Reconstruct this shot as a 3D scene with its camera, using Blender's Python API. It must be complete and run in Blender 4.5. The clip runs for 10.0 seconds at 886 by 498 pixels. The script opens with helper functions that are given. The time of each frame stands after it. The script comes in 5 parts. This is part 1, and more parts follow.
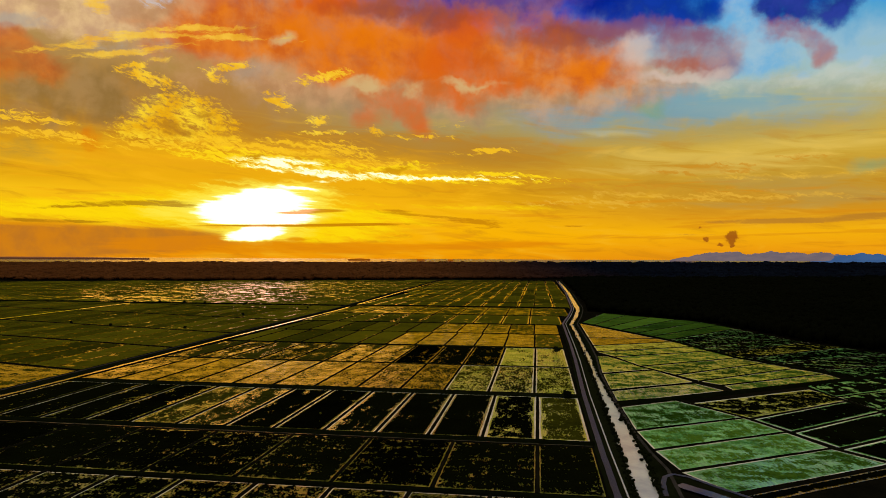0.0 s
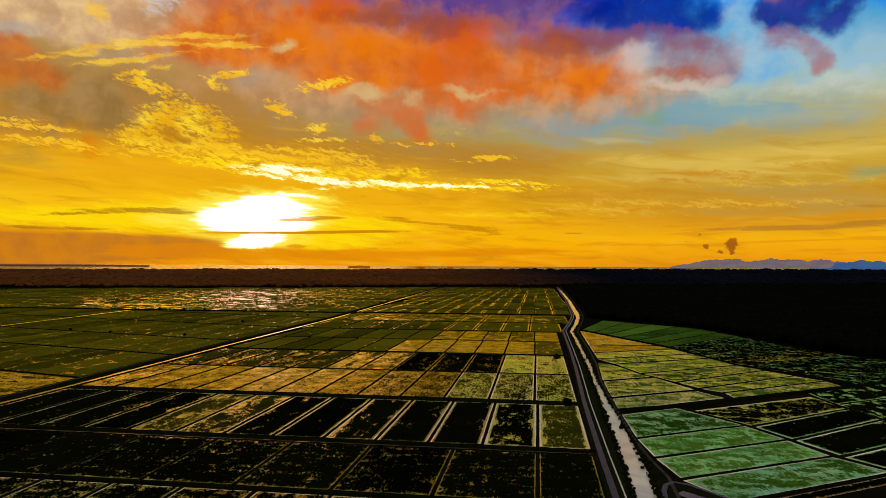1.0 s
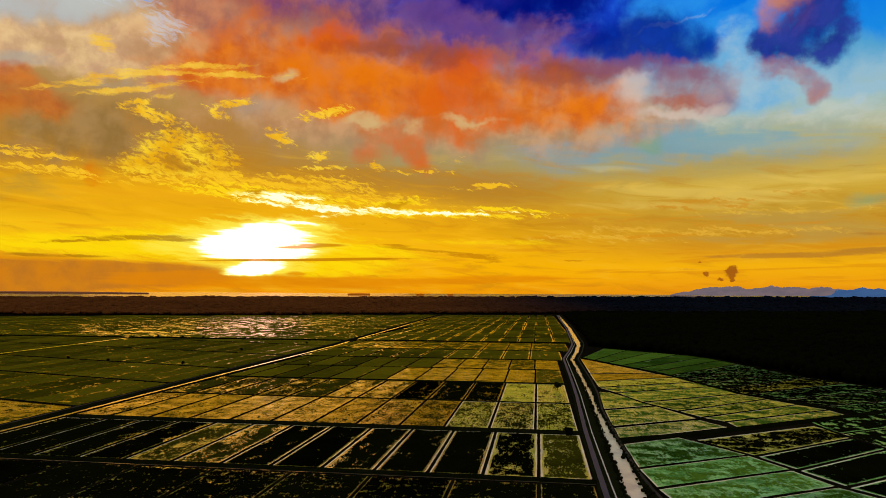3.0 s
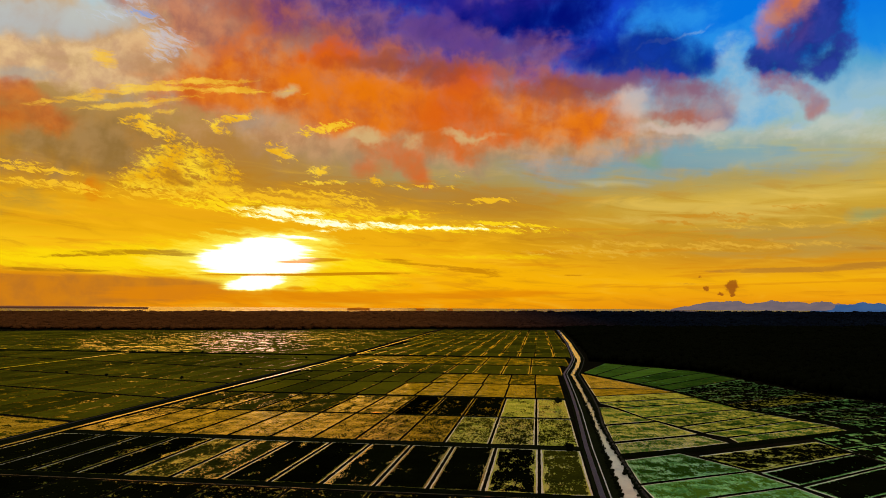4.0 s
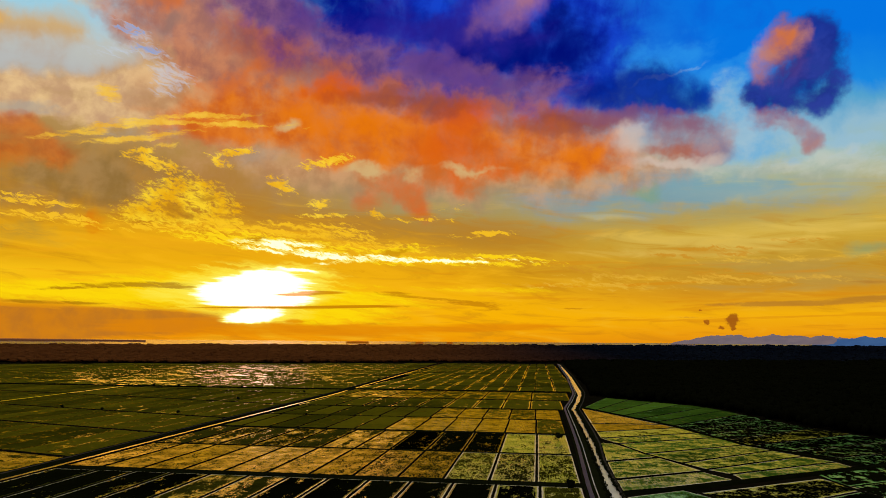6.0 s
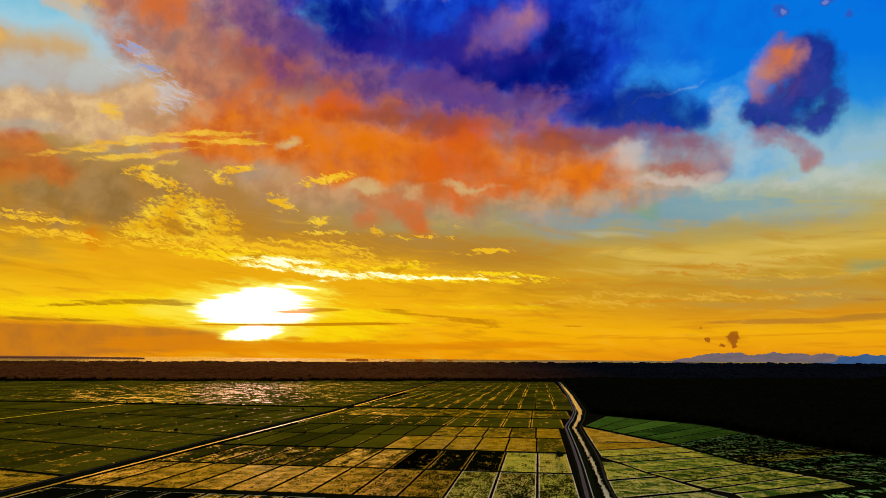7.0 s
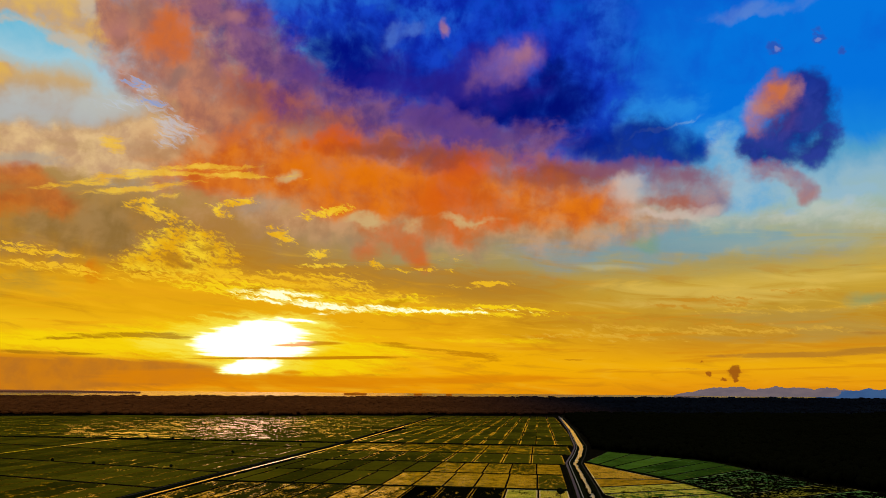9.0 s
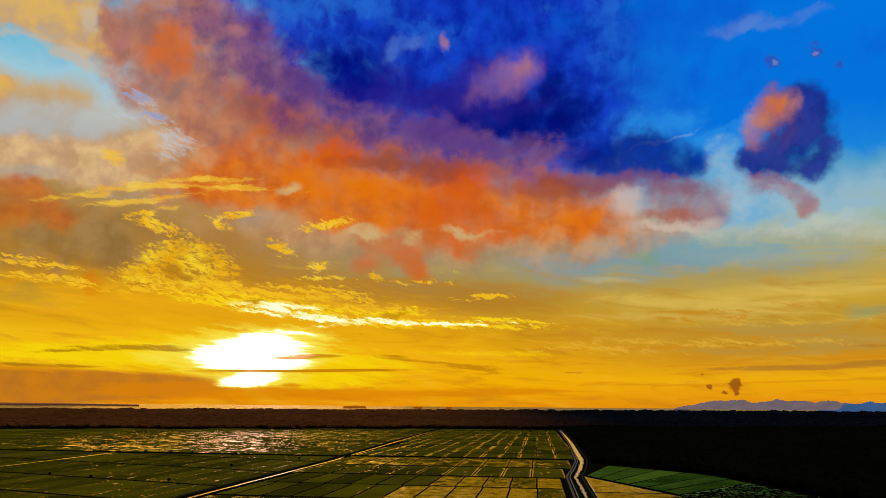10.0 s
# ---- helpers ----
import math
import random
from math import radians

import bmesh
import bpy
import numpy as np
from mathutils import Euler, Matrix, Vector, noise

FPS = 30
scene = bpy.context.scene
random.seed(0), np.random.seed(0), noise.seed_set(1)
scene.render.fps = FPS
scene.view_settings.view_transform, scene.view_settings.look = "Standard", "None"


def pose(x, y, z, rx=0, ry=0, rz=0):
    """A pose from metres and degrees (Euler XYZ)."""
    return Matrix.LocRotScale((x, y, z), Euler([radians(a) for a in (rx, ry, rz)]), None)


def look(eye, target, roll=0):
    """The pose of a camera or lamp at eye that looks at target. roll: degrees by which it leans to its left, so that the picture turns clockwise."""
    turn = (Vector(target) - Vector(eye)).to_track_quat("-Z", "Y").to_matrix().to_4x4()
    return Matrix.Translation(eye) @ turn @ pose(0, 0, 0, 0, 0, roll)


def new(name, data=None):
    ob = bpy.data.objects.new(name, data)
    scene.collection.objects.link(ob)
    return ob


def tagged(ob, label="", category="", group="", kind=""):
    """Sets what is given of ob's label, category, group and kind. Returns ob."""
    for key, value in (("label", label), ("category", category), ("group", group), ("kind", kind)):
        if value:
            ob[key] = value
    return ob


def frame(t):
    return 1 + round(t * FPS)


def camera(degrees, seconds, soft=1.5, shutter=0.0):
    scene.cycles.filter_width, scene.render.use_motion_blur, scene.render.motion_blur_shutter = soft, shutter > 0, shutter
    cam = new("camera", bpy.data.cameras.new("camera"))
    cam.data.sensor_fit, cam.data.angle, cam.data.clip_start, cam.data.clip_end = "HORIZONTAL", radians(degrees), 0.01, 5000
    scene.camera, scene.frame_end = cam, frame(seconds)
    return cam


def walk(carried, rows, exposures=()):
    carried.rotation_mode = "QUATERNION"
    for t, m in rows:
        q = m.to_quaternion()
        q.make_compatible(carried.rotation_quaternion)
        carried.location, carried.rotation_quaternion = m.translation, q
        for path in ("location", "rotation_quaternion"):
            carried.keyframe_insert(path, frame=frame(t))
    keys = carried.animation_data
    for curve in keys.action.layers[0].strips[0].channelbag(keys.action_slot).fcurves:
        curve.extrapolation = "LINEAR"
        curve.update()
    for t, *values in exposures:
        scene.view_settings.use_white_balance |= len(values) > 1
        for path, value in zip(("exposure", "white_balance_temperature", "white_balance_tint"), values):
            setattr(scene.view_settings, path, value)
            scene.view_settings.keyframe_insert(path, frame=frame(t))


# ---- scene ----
# The drone hovers in one place, 80 m over the fields, and tilts up.
EYE_HEIGHT = 80.0
cam = camera(67.84, 10.0, soft=0.9)
TILT = [
    (0.0, 1.05, 0.00, 0.28), (0.5, 1.34, 0.00, 0.28), (1.0, 1.67, 0.00, 0.28), (1.5, 2.03, 0.00, 0.28),
    (2.0, 2.64, 0.00, 0.29), (2.5, 3.38, 0.00, 0.29), (4.0, 5.32, 0.00, 0.30), (4.5, 6.03, -0.01, 0.31),
    (5.0, 6.75, 0.00, 0.33), (5.5, 7.46, -0.01, 0.36), (7.0, 9.68, -0.01, 0.43), (7.5, 10.43, -0.01, 0.44),
    (8.0, 11.17, -0.02, 0.45), (8.5, 11.89, -0.03, 0.45), (9.0, 12.55, -0.05, 0.46), (9.5, 13.20, -0.06, 0.46),
    (10.0, 13.63, -0.06, 0.48)]
walk(cam, [(t, pose(0, 0, EYE_HEIGHT, 90 + up, 0, turn) @ pose(0, 0, 0, 0, 0, lean)) for t, up, turn, lean in TILT],
     [(0.0, 0.0), (5.0, 0.0), (10.0, -0.1)])

# ---- sky and sun ----
def lin(r, g, b):
    """A colour from 0..255 display values."""
    return tuple(c / 12.92 if c <= 0.04045 else ((c + 0.055) / 1.055) ** 2.4 for c in (r / 255, g / 255, b / 255)) + (1.0,)


class Nodes:
    """Short hand for a node tree."""

    def __init__(self, tree):
        self.tree, self.links = tree, tree.links

    def add(self, kind):
        return self.tree.nodes.new(kind)

    def put(self, socket, value):
        if isinstance(value, bpy.types.NodeSocket):
            self.links.new(value, socket)
        elif value is not None:
            socket.default_value = value

    def math(self, op, a, b=None, c=None):
        n = self.add("ShaderNodeMath")
        n.operation = op
        for s, value in zip(n.inputs, (a, b, c)):
            self.put(s, value)
        return n.outputs[0]

    def vec(self, op, a, b=None):
        n = self.add("ShaderNodeVectorMath")
        n.operation = op
        self.put(n.inputs[0], a)
        if op == "SCALE":
            self.put(n.inputs["Scale"], b)
        else:
            self.put(n.inputs[1], b)
        return n.outputs["Value" if op in ("LENGTH", "DOT_PRODUCT") else "Vector"]

    def step(self, x, lo, hi, to_lo=0.0, to_hi=1.0):
        n = self.add("ShaderNodeMapRange")
        n.interpolation_type = "SMOOTHSTEP"
        for s, value in zip(n.inputs, (x, lo, hi, to_lo, to_hi)):
            self.put(s, value)
        return n.outputs[0]

    def noise(self, v, scale, detail=5.0, rough=0.55, dims="2D", colour=False, warp=0.0):
        n = self.add("ShaderNodeTexNoise")
        n.noise_dimensions = dims
        self.put(n.inputs["Vector"], v)
        self.put(n.inputs["Scale"], scale)
        self.put(n.inputs["Detail"], detail)
        self.put(n.inputs["Roughness"], rough)
        self.put(n.inputs["Distortion"], warp)
        return n.outputs["Color" if colour else 0]

    def mix(self, f, a, b, blend="MIX"):
        n = self.add("ShaderNodeMix")
        n.data_type, n.blend_type = "RGBA", blend
        self.put(n.inputs["Factor"], f)
        self.put(n.inputs[6], a)
        self.put(n.inputs[7], b)
        return n.outputs[2]

    def ramp(self, f, stops):
        n = self.add("ShaderNodeValToRGB")
        e = n.color_ramp.elements
        for at, c in stops[1:-1]:
            e.new(at).color = c
        e[0].position, e[0].color = stops[0]
        e[-1].position, e[-1].color = stops[-1]
        self.put(n.inputs[0], f)
        return n.outputs[0]

    def place(self, v, x, y, sx, sy, turn=0.0):
        """v in the frame of an ellipse at x, y with radii sx, sy."""
        n = self.add("ShaderNodeMapping")
        n.vector_type = "TEXTURE"
        self.put(n.inputs["Vector"], v)
        n.inputs["Location"].default_value = (x, y, 0)
        n.inputs["Rotation"].default_value = (0, 0, radians(turn))
        n.inputs["Scale"].default_value = (sx, sy, 1)
        return n.outputs[0]

    def blobs(self, v, rows):
        """Soft ellipses, merged: az, el, radius, radius, turn, weight."""
        total = 0.0
        for x, y, sx, sy, turn, w in rows:
            n = self.add("ShaderNodeGroup")
            n.node_tree = ELLIPSE
            self.put(n.inputs[0], v)
            self.put(n.inputs[1], total)
            n.inputs[2].default_value = (x, y, 0)
            n.inputs[3].default_value = (0, 0, radians(turn))
            n.inputs[4].default_value = (sx, sy, 1)
            n.inputs[5].default_value = w
            total = n.outputs[0]
        return total


def ellipse_group():
    """A soft ellipse laid over what is there already: both together never pass 1."""
    tree = bpy.data.node_groups.new("soft_ellipse", "ShaderNodeTree")
    for name, kind in (("Vector", "NodeSocketVector"), ("Before", "NodeSocketFloat"), ("Place", "NodeSocketVector"),
                       ("Turn", "NodeSocketVector"), ("Size", "NodeSocketVector"), ("Weight", "NodeSocketFloat")):
        tree.interface.new_socket(name, in_out="INPUT", socket_type=kind)
    tree.interface.new_socket("Shape", in_out="OUTPUT", socket_type="NodeSocketFloat")
    g = Nodes(tree)
    given = g.add("NodeGroupInput").outputs
    m = g.add("ShaderNodeMapping")
    m.vector_type = "TEXTURE"
    for socket, value in zip(m.inputs, (given[0], given[2], given[3], given[4])):
        g.put(socket, value)
    one = g.math("MINIMUM", g.step(g.vec("LENGTH", m.outputs[0]), 0.0, 1.0, given[5], 0.0), 1.0)
    rest = g.math("SUBTRACT", 1.0, given[1])
    tree.links.new(g.math("ADD", given[1], g.math("MULTIPLY", one, rest)), g.add("NodeGroupOutput").inputs[0])
    return tree


ELLIPSE = ellipse_group()
SUN_AZ, SUN_EL = -15.8, 4.4          # degrees right of the camera's way, and up
SUN_WHITE = (3.2, 1.8, 1.12, 1.0)          # the veiled disc and its glare

world = bpy.data.worlds.new("sunset_sky")
scene.world = world
world.use_nodes = True
world.node_tree.nodes.clear()
k = Nodes(world.node_tree)
way = k.add("ShaderNodeTexCoord").outputs["Generated"]
xyz = k.add("ShaderNodeSeparateXYZ")
k.put(xyz.inputs[0], way)
az = k.math("MULTIPLY", k.math("ARCTAN2", xyz.outputs[0], xyz.outputs[1]), 180 / math.pi)
el = k.math("MULTIPLY", k.math("ARCSINE", xyz.outputs[2]), 180 / math.pi)
flat = k.add("ShaderNodeCombineXYZ")
k.put(flat.inputs[0], az)
k.put(flat.inputs[1], el)
S = flat.outputs[0]

def centred(n, amount):
    return k.math("MULTIPLY", k.math("SUBTRACT", n, 0.5), amount)


# turbulence at three scales, shared by all clouds
def warped(v, scale, amount, detail=3.0):
    c = k.add("ShaderNodeCombineXYZ")
    k.put(c.inputs[0], centred(k.noise(v, scale, detail, 0.6), amount))
    k.put(c.inputs[1], centred(k.noise(k.vec("ADD", v, (41.3, 17.7, 0)), scale, detail, 0.6), amount))
    return k.vec("ADD", v, c.outputs[0])


soft = warped(S, 0.20, 3.2, 4.0)
fine = warped(S, 0.55, 1.3, 4.0)
mild = warped(S, 0.9, 0.55, 3.0)
billow = k.noise(S, 0.30, 5.0, 0.55, warp=0.2)                  # large smooth swells
puff = k.noise(S, 0.50, 5.0, 0.55, warp=0.15)                    # smaller heads
wisp = k.noise(k.place(fine, 9, 4, 2.2, 1.0, 12), 0.55, 5.0, 0.58)      # smoke-like tails
curd = k.noise(k.place(fine, 0, 0, 1.9, 0.8, -12), 2.1, 6.0, 0.66)    # small flakes
ripple = k.noise(k.place(mild, 3, 8, 1.5, 0.42, -14), 1.5, 5.0, 0.62, warp=0.6)     # mackerel ripples
drift = k.noise(k.place(S, 0, 0, 8.0, 1.25, -5), 1.5, 6.0, 0.58, warp=0.5)   # long drifts, falling to the right
thread = k.noise(k.place(mild, 5, 2, 5.0, 0.50, -6), 1.3, 6.0, 0.6)     # thin bright threads
fan = k.noise(k.place(mild, 2, 6, 4.0, 0.7, 7), 1.2, 6.0, 0.62)           # threads that rise to the right
bars = k.noise(k.place(S, 3, 1, 11.0, 0.7, 1), 1.4, 5.0, 0.55)
flake = k.math("MULTIPLY", k.math("ADD", curd, ripple), 0.5)
weave = k.math("MULTIPLY", k.math("ADD", thread, ripple), 0.5)


def layer(colour, tint, mask):
    """Lays a cloud over the sky; what comes after is worked out after it, which keeps the shader small."""
    global S, soft, fine, mild
    out = k.mix(mask, colour, tint)
    part_of = k.add("ShaderNodeSeparateColor")
    k.put(part_of.inputs[0], out)
    after = k.add("ShaderNodeCombineXYZ")
    k.put(after.inputs[0], k.math("MULTIPLY", part_of.outputs[0], 1e-7))
    S, soft, fine, mild = (k.vec("ADD", v, after.outputs[0]) for v in (S, soft, fine, mild))
    return out


def mass(shape, grain, amount, lo, hi, most=1.0):
    """How thick a cloud is: its shape, eaten into by the grain, and none outside the shape."""
    rough = k.math("MULTIPLY", centred(grain, amount), k.step(shape, 0.0, 0.35))
    return k.step(k.math("ADD", shape, rough), lo, hi, 0.0, most)


def cloud(tint, rows, grain, amount, lo=0.2, hi=0.95, most=1.0, where="soft"):
    """One cloud of the sky: tint is a colour, or two colours that its own swells run between."""
    global colour
    if len(tint) == 2:
        tint = k.mix(k.step(puff, 0.28, 0.72), *tint)
    v = {"soft": soft, "fine": fine, "mild": mild, "clean": S}[where]
    if where == "soft":
        lo, hi, amount = lo * 0.3, hi * 1.08, amount * 1.5
    colour = layer(colour, tint, mass(k.blobs(v, rows), grain, amount, lo, hi, most))


# clear sky: gold low down, tan over it, blue above; three ways round the compass
up = k.math("DIVIDE", k.math("ADD", el, k.math("MULTIPLY", centred(billow, 3.0), k.step(el, 5.0, 14.0))), 50.0)
west_sky = k.ramp(up, [(0.003, lin(244, 150, 6)), (0.022, lin(226, 136, 8)), (0.060, lin(222, 146, 14)), (0.074, lin(244, 186, 8)), (0.106, lin(246, 196, 24)), (0.125, lin(212, 156, 18)), (0.171, lin(214, 152, 24)), (0.215, lin(186, 128, 36)), (0.264, lin(176, 124, 52)), (0.313, lin(176, 136, 76)), (0.362, lin(180, 145, 90)), (0.411, lin(190, 150, 110)), (0.454, lin(205, 172, 124)), (0.492, lin(160, 205, 222)), (0.534, lin(110, 190, 220)), (0.599, lin(88, 180, 215)), (0.687, lin(80, 165, 220)), (0.770, lin(60, 150, 215))])
mid_sky = k.ramp(up, [(0.003, lin(238, 150, 6)), (0.041, lin(250, 178, 4)), (0.079, lin(244, 178, 8)), (0.117, lin(214, 152, 18)), (0.146, lin(216, 158, 28)), (0.176, lin(186, 142, 50)), (0.215, lin(172, 148, 84)), (0.264, lin(162, 150, 116)), (0.323, lin(192, 152, 112)), (0.459, lin(60, 90, 180)), (0.635, lin(0, 80, 200)), (0.770, lin(0, 50, 170))])
east_sky = k.ramp(up, [(0.003, lin(228, 142, 16)), (0.022, lin(238, 158, 14)), (0.050, lin(244, 176, 12)), (0.079, lin(212, 146, 28)), (0.098, lin(202, 146, 36)), (0.137, lin(196, 152, 48)), (0.176, lin(206, 168, 58)), (0.215, lin(184, 166, 96)), (0.254, lin(174, 180, 142)), (0.293, lin(160, 188, 182)), (0.328, lin(146, 186, 206)), (0.362, lin(84, 162, 206)), (0.391, lin(24, 136, 226)), (0.459, lin(4, 116, 226)), (0.599, lin(4, 118, 226)), (0.687, lin(4, 98, 212)), (0.770, lin(0, 70, 190))])
colour = k.mix(k.step(az, -22.0, 2.0), west_sky, mid_sky)
colour = k.mix(k.step(az, 2.0, 25.0), colour, east_sky)
# behind the camera an unseen bright grey dusk sky, added to light the fields
nishita = k.add("ShaderNodeTexSky")
nishita.sky_type, nishita.sun_disc = "NISHITA", False
nishita.sun_elevation, nishita.sun_rotation = radians(SUN_EL), radians(SUN_AZ)
nishita.air_density, nishita.dust_density = 1.5, 3.0
dusk = k.mix(0.75, k.mix(1.0, nishita.outputs[0], (0.1, 0.1, 0.1, 1), "MULTIPLY"), lin(196, 190, 190))
colour = k.mix(k.step(k.math("ABSOLUTE", k.math("SUBTRACT", az, 4.0)), 45.0, 80.0), colour, dusk)
# overhead, out of view, a pale bright sky added to lift the land's light
colour = k.mix(k.step(el, 38.0, 55.0), colour, k.mix(k.noise(S, 0.05, 4.0), lin(232, 226, 208), lin(242, 230, 206)))

# long drifts below 14 degrees, fainter away from the sun
low = k.math("MULTIPLY", k.step(el, 9.0, 14.0, 1.0, 0.0), k.step(az, -5.0, 20.0, 1.0, 0.7))
colour = layer(colour, lin(248, 190, 40), k.math("MULTIPLY", k.step(drift, 0.50, 0.76, 0.0, 0.45), low))
colour = layer(colour, lin(184, 116, 20), k.math("MULTIPLY", k.step(drift, 0.48, 0.28, 0.0, 0.45), low))
colour = layer(colour, lin(216, 136, 16), k.math("MULTIPLY", k.step(bars, 0.54, 0.68, 0.0, 0.5), k.step(el, 6.0, 8.5, 1.0, 0.0)))

# west: a tan deck, grey-brown below it, olive patches
cloud((lin(200, 158, 122), lin(238, 200, 144)), [(-30.39, 18.3, 20.5, 3.4, 12.5, 1.2), (-23.78, 19.17, 10.58, 3.58, 8.3, 1), (-34.56, 18.11, 7.97, 2.44, 12.1, 0.8)], wisp, 1.2, 0.2, 1.0, 0.9)
cloud(lin(170, 160, 146), [(-33.95, 16.48, 5.08, 1.32, 10.9, 0.9), (-24.37, 16.6, 7.76, 1.26, 12.6, 0.8), (-16.06, 15.31, 5.67, 1.7, 4.7, 0.9), (-19.02, 17.01, 5.55, 1.11, 6, 0.6)], wisp, 1.4, 0.25, 1.0, 0.7)
cloud((lin(140, 108, 58), lin(166, 130, 80)), [(-30.32, 11.83, 11.37, 3.42, 7.2, 1.1), (-26.51, 13.18, 6.54, 2.65, 6.9, 0.8)], billow, 1.0, 0.15, 1.0, 0.85)
cloud(lin(158, 138, 60), [(-32, 7.7, 5.01, 1.66, 5.3, 1), (-23.77, 15.09, 5.17, 1.81, 6.8, 0.4)], wisp, 0.8, 0.2, 1.0, 0.55)
cloud((lin(160, 134, 104), lin(190, 150, 104)), [(-9.17, 13.68, 10.86, 2.91, 2.6, 0.9), (2.39, 13.69, 14.14, 3.34, -0.1, 1.1), (9.38, 13.34, 10.83, 3.3, -1.6, 1), (15.65, 13.32, 11.29, 2.85, -6.1, 0.9)], billow, 1.0, 0.15, 1.0, 0.75)
cloud(lin(182, 122, 34), [(-9, 10.04, 15.56, 1.94, -1, 1), (3.37, 9.76, 15.87, 2.34, -3.1, 0.9), (-1.09, 8.76, 19.81, 1.37, -3.4, 0.8)], drift, 1.8, 0.2, 1.0, 0.7, "clean")

# east: soft bands of grey, cream and straw, one teal gap
cloud(lin(156, 166, 160), [(24.67, 13.8, 12.69, 1.98, -5.6, 0.9), (31.66, 11.96, 8.14, 2.19, -6.6, 0.6)], drift, 1.4, 0.2, 1.0, 0.5)
cloud(lin(202, 204, 190), [(29.61, 14.14, 9.36, 1.55, -3.1, 0.9), (32.93, 13.28, 5.82, 1.84, -7.7, 0.8), (19.46, 14.72, 7.28, 1.49, -4.5, 0.9)], wisp, 1.3, 0.2, 1.0, 0.65)
cloud(lin(162, 140, 86), [(22.28, 11.04, 13.81, 1.46, -5.9, 1.1), (15.49, 10.48, 16.74, 1.33, -5.3, 0.9), (27.72, 11.28, 11.12, 0.88, -7.2, 0.8), (14.65, 12.18, 10.39, 1.14, -2.6, 0.8)], drift, 1.6, 0.2, 1.1, 0.45, "clean")
cloud(lin(222, 190, 92), [(22.49, 8.3, 15.28, 1.27, -3.9, 1.1), (25.75, 11.9, 9.06, 1.25, -5, 0.9), (29.04, 9, 13.78, 1.03, -2.4, 0.9), (13.63, 10.79, 6.62, 0.67, -5.1, 0.8), (18.95, 7.54, 14.16, 0.83, -2.1, 0.8)], drift, 1.8, 0.2, 1.1, 0.6, "clean")
cloud(lin(104, 160, 184), [(22.41, 12.5, 13.88, 2.19, -8.5, 1.1), (12.73, 12.02, 12.46, 2.88, -2.1, 0.7), (19.32, 12.86, 9.04, 2.79, -7.8, 0.9)], drift, 0.8, 0.0, 1.0, 0.75)
cloud(lin(122, 160, 116), [(17.25, 12.66, 3.14, 1.13, -6.3, 1.2), (33.41, 7.12, 3.47, 1.31, -4.1, 0.8)], billow, 0.8, 0.2, 1.0, 0.6)
cloud(lin(204, 142, 36), [(22.01, 7.74, 5.97, 0.45, -2.6, 1), (24.07, 7.19, 4.13, 0.36, 0.3, 1), (19.81, 7.23, 4.37, 0.37, -5.1, 0.9), (28.95, 8.1, 5.34, 0.34, -1.9, 0.9), (25.93, 5.4, 17.47, 0.87, -2.1, 0.8), (15.26, 6.25, 14.63, 0.75, -3.2, 0.7)], weave, 5.1, 0.40, 1.22, 0.8, "mild")
cloud(lin(176, 146, 74), [(27.96, 6.05, 13.84, 1.2, -2.6, 0.9), (31.54, 4.84, 9.26, 0.99, -0.4, 0.9), (23.84, 4.59, 13.9, 0.7, -1.5, 0.7)], drift, 2.0, 0.25, 1.0, 0.55, "clean")
cloud(lin(236, 186, 62), [(21.82, 5.4, 21.97, 0.81, -1.6, 0.8), (13.35, 4.88, 14.79, 0.65, -1.7, 0.8), (28.79, 6.65, 15.2, 0.51, -1.1, 0.8)], weave, 4.5, 0.40, 1.22, 0.6, "mild")

# pale blue light round the heads of the bank
cloud(lin(44, 150, 234), [(19.44, 23.73, 7.15, 2.53, -1.9, 1.1), (22.47, 20.99, 5.44, 1.62, 2.6, 0.9), (25.04, 22.06, 7.93, 0.88, 5.3, 0.7)], wisp, 1.2, 0.2, 1.0, 0.7)
cloud((lin(112, 176, 218), lin(158, 192, 212)), [(24.46, 18.34, 2.78, 4.29, 2.8, 1.2), (25.31, 15.99, 5.93, 2.23, -6.6, 1), (26.92, 15.35, 5.76, 1.76, -6.9, 0.7)], wisp, 1.2, 0.2, 1.0, 0.85)
cloud(lin(150, 190, 214), [(32.8, 15.2, 5.9, 0.84, -0.7, 0.9), (34.1, 13.95, 4.98, 1.15, -3.4, 0.8), (20.02, 22.07, 5.63, 0.36, 13.2, 0.6)], wisp, 1.6, 0.25, 1.0, 0.55)
cloud(lin(178, 208, 222), [(-33.14, 21.13, 12.2, 2.29, 12.9, 1.1), (-27.79, 23.57, 4.26, 2.89, -28.6, 1.1), (-29.21, 21.55, 4.93, 1.7, 11.3, 0.9)], billow, 0.8, 0.2, 1.1, 0.55)

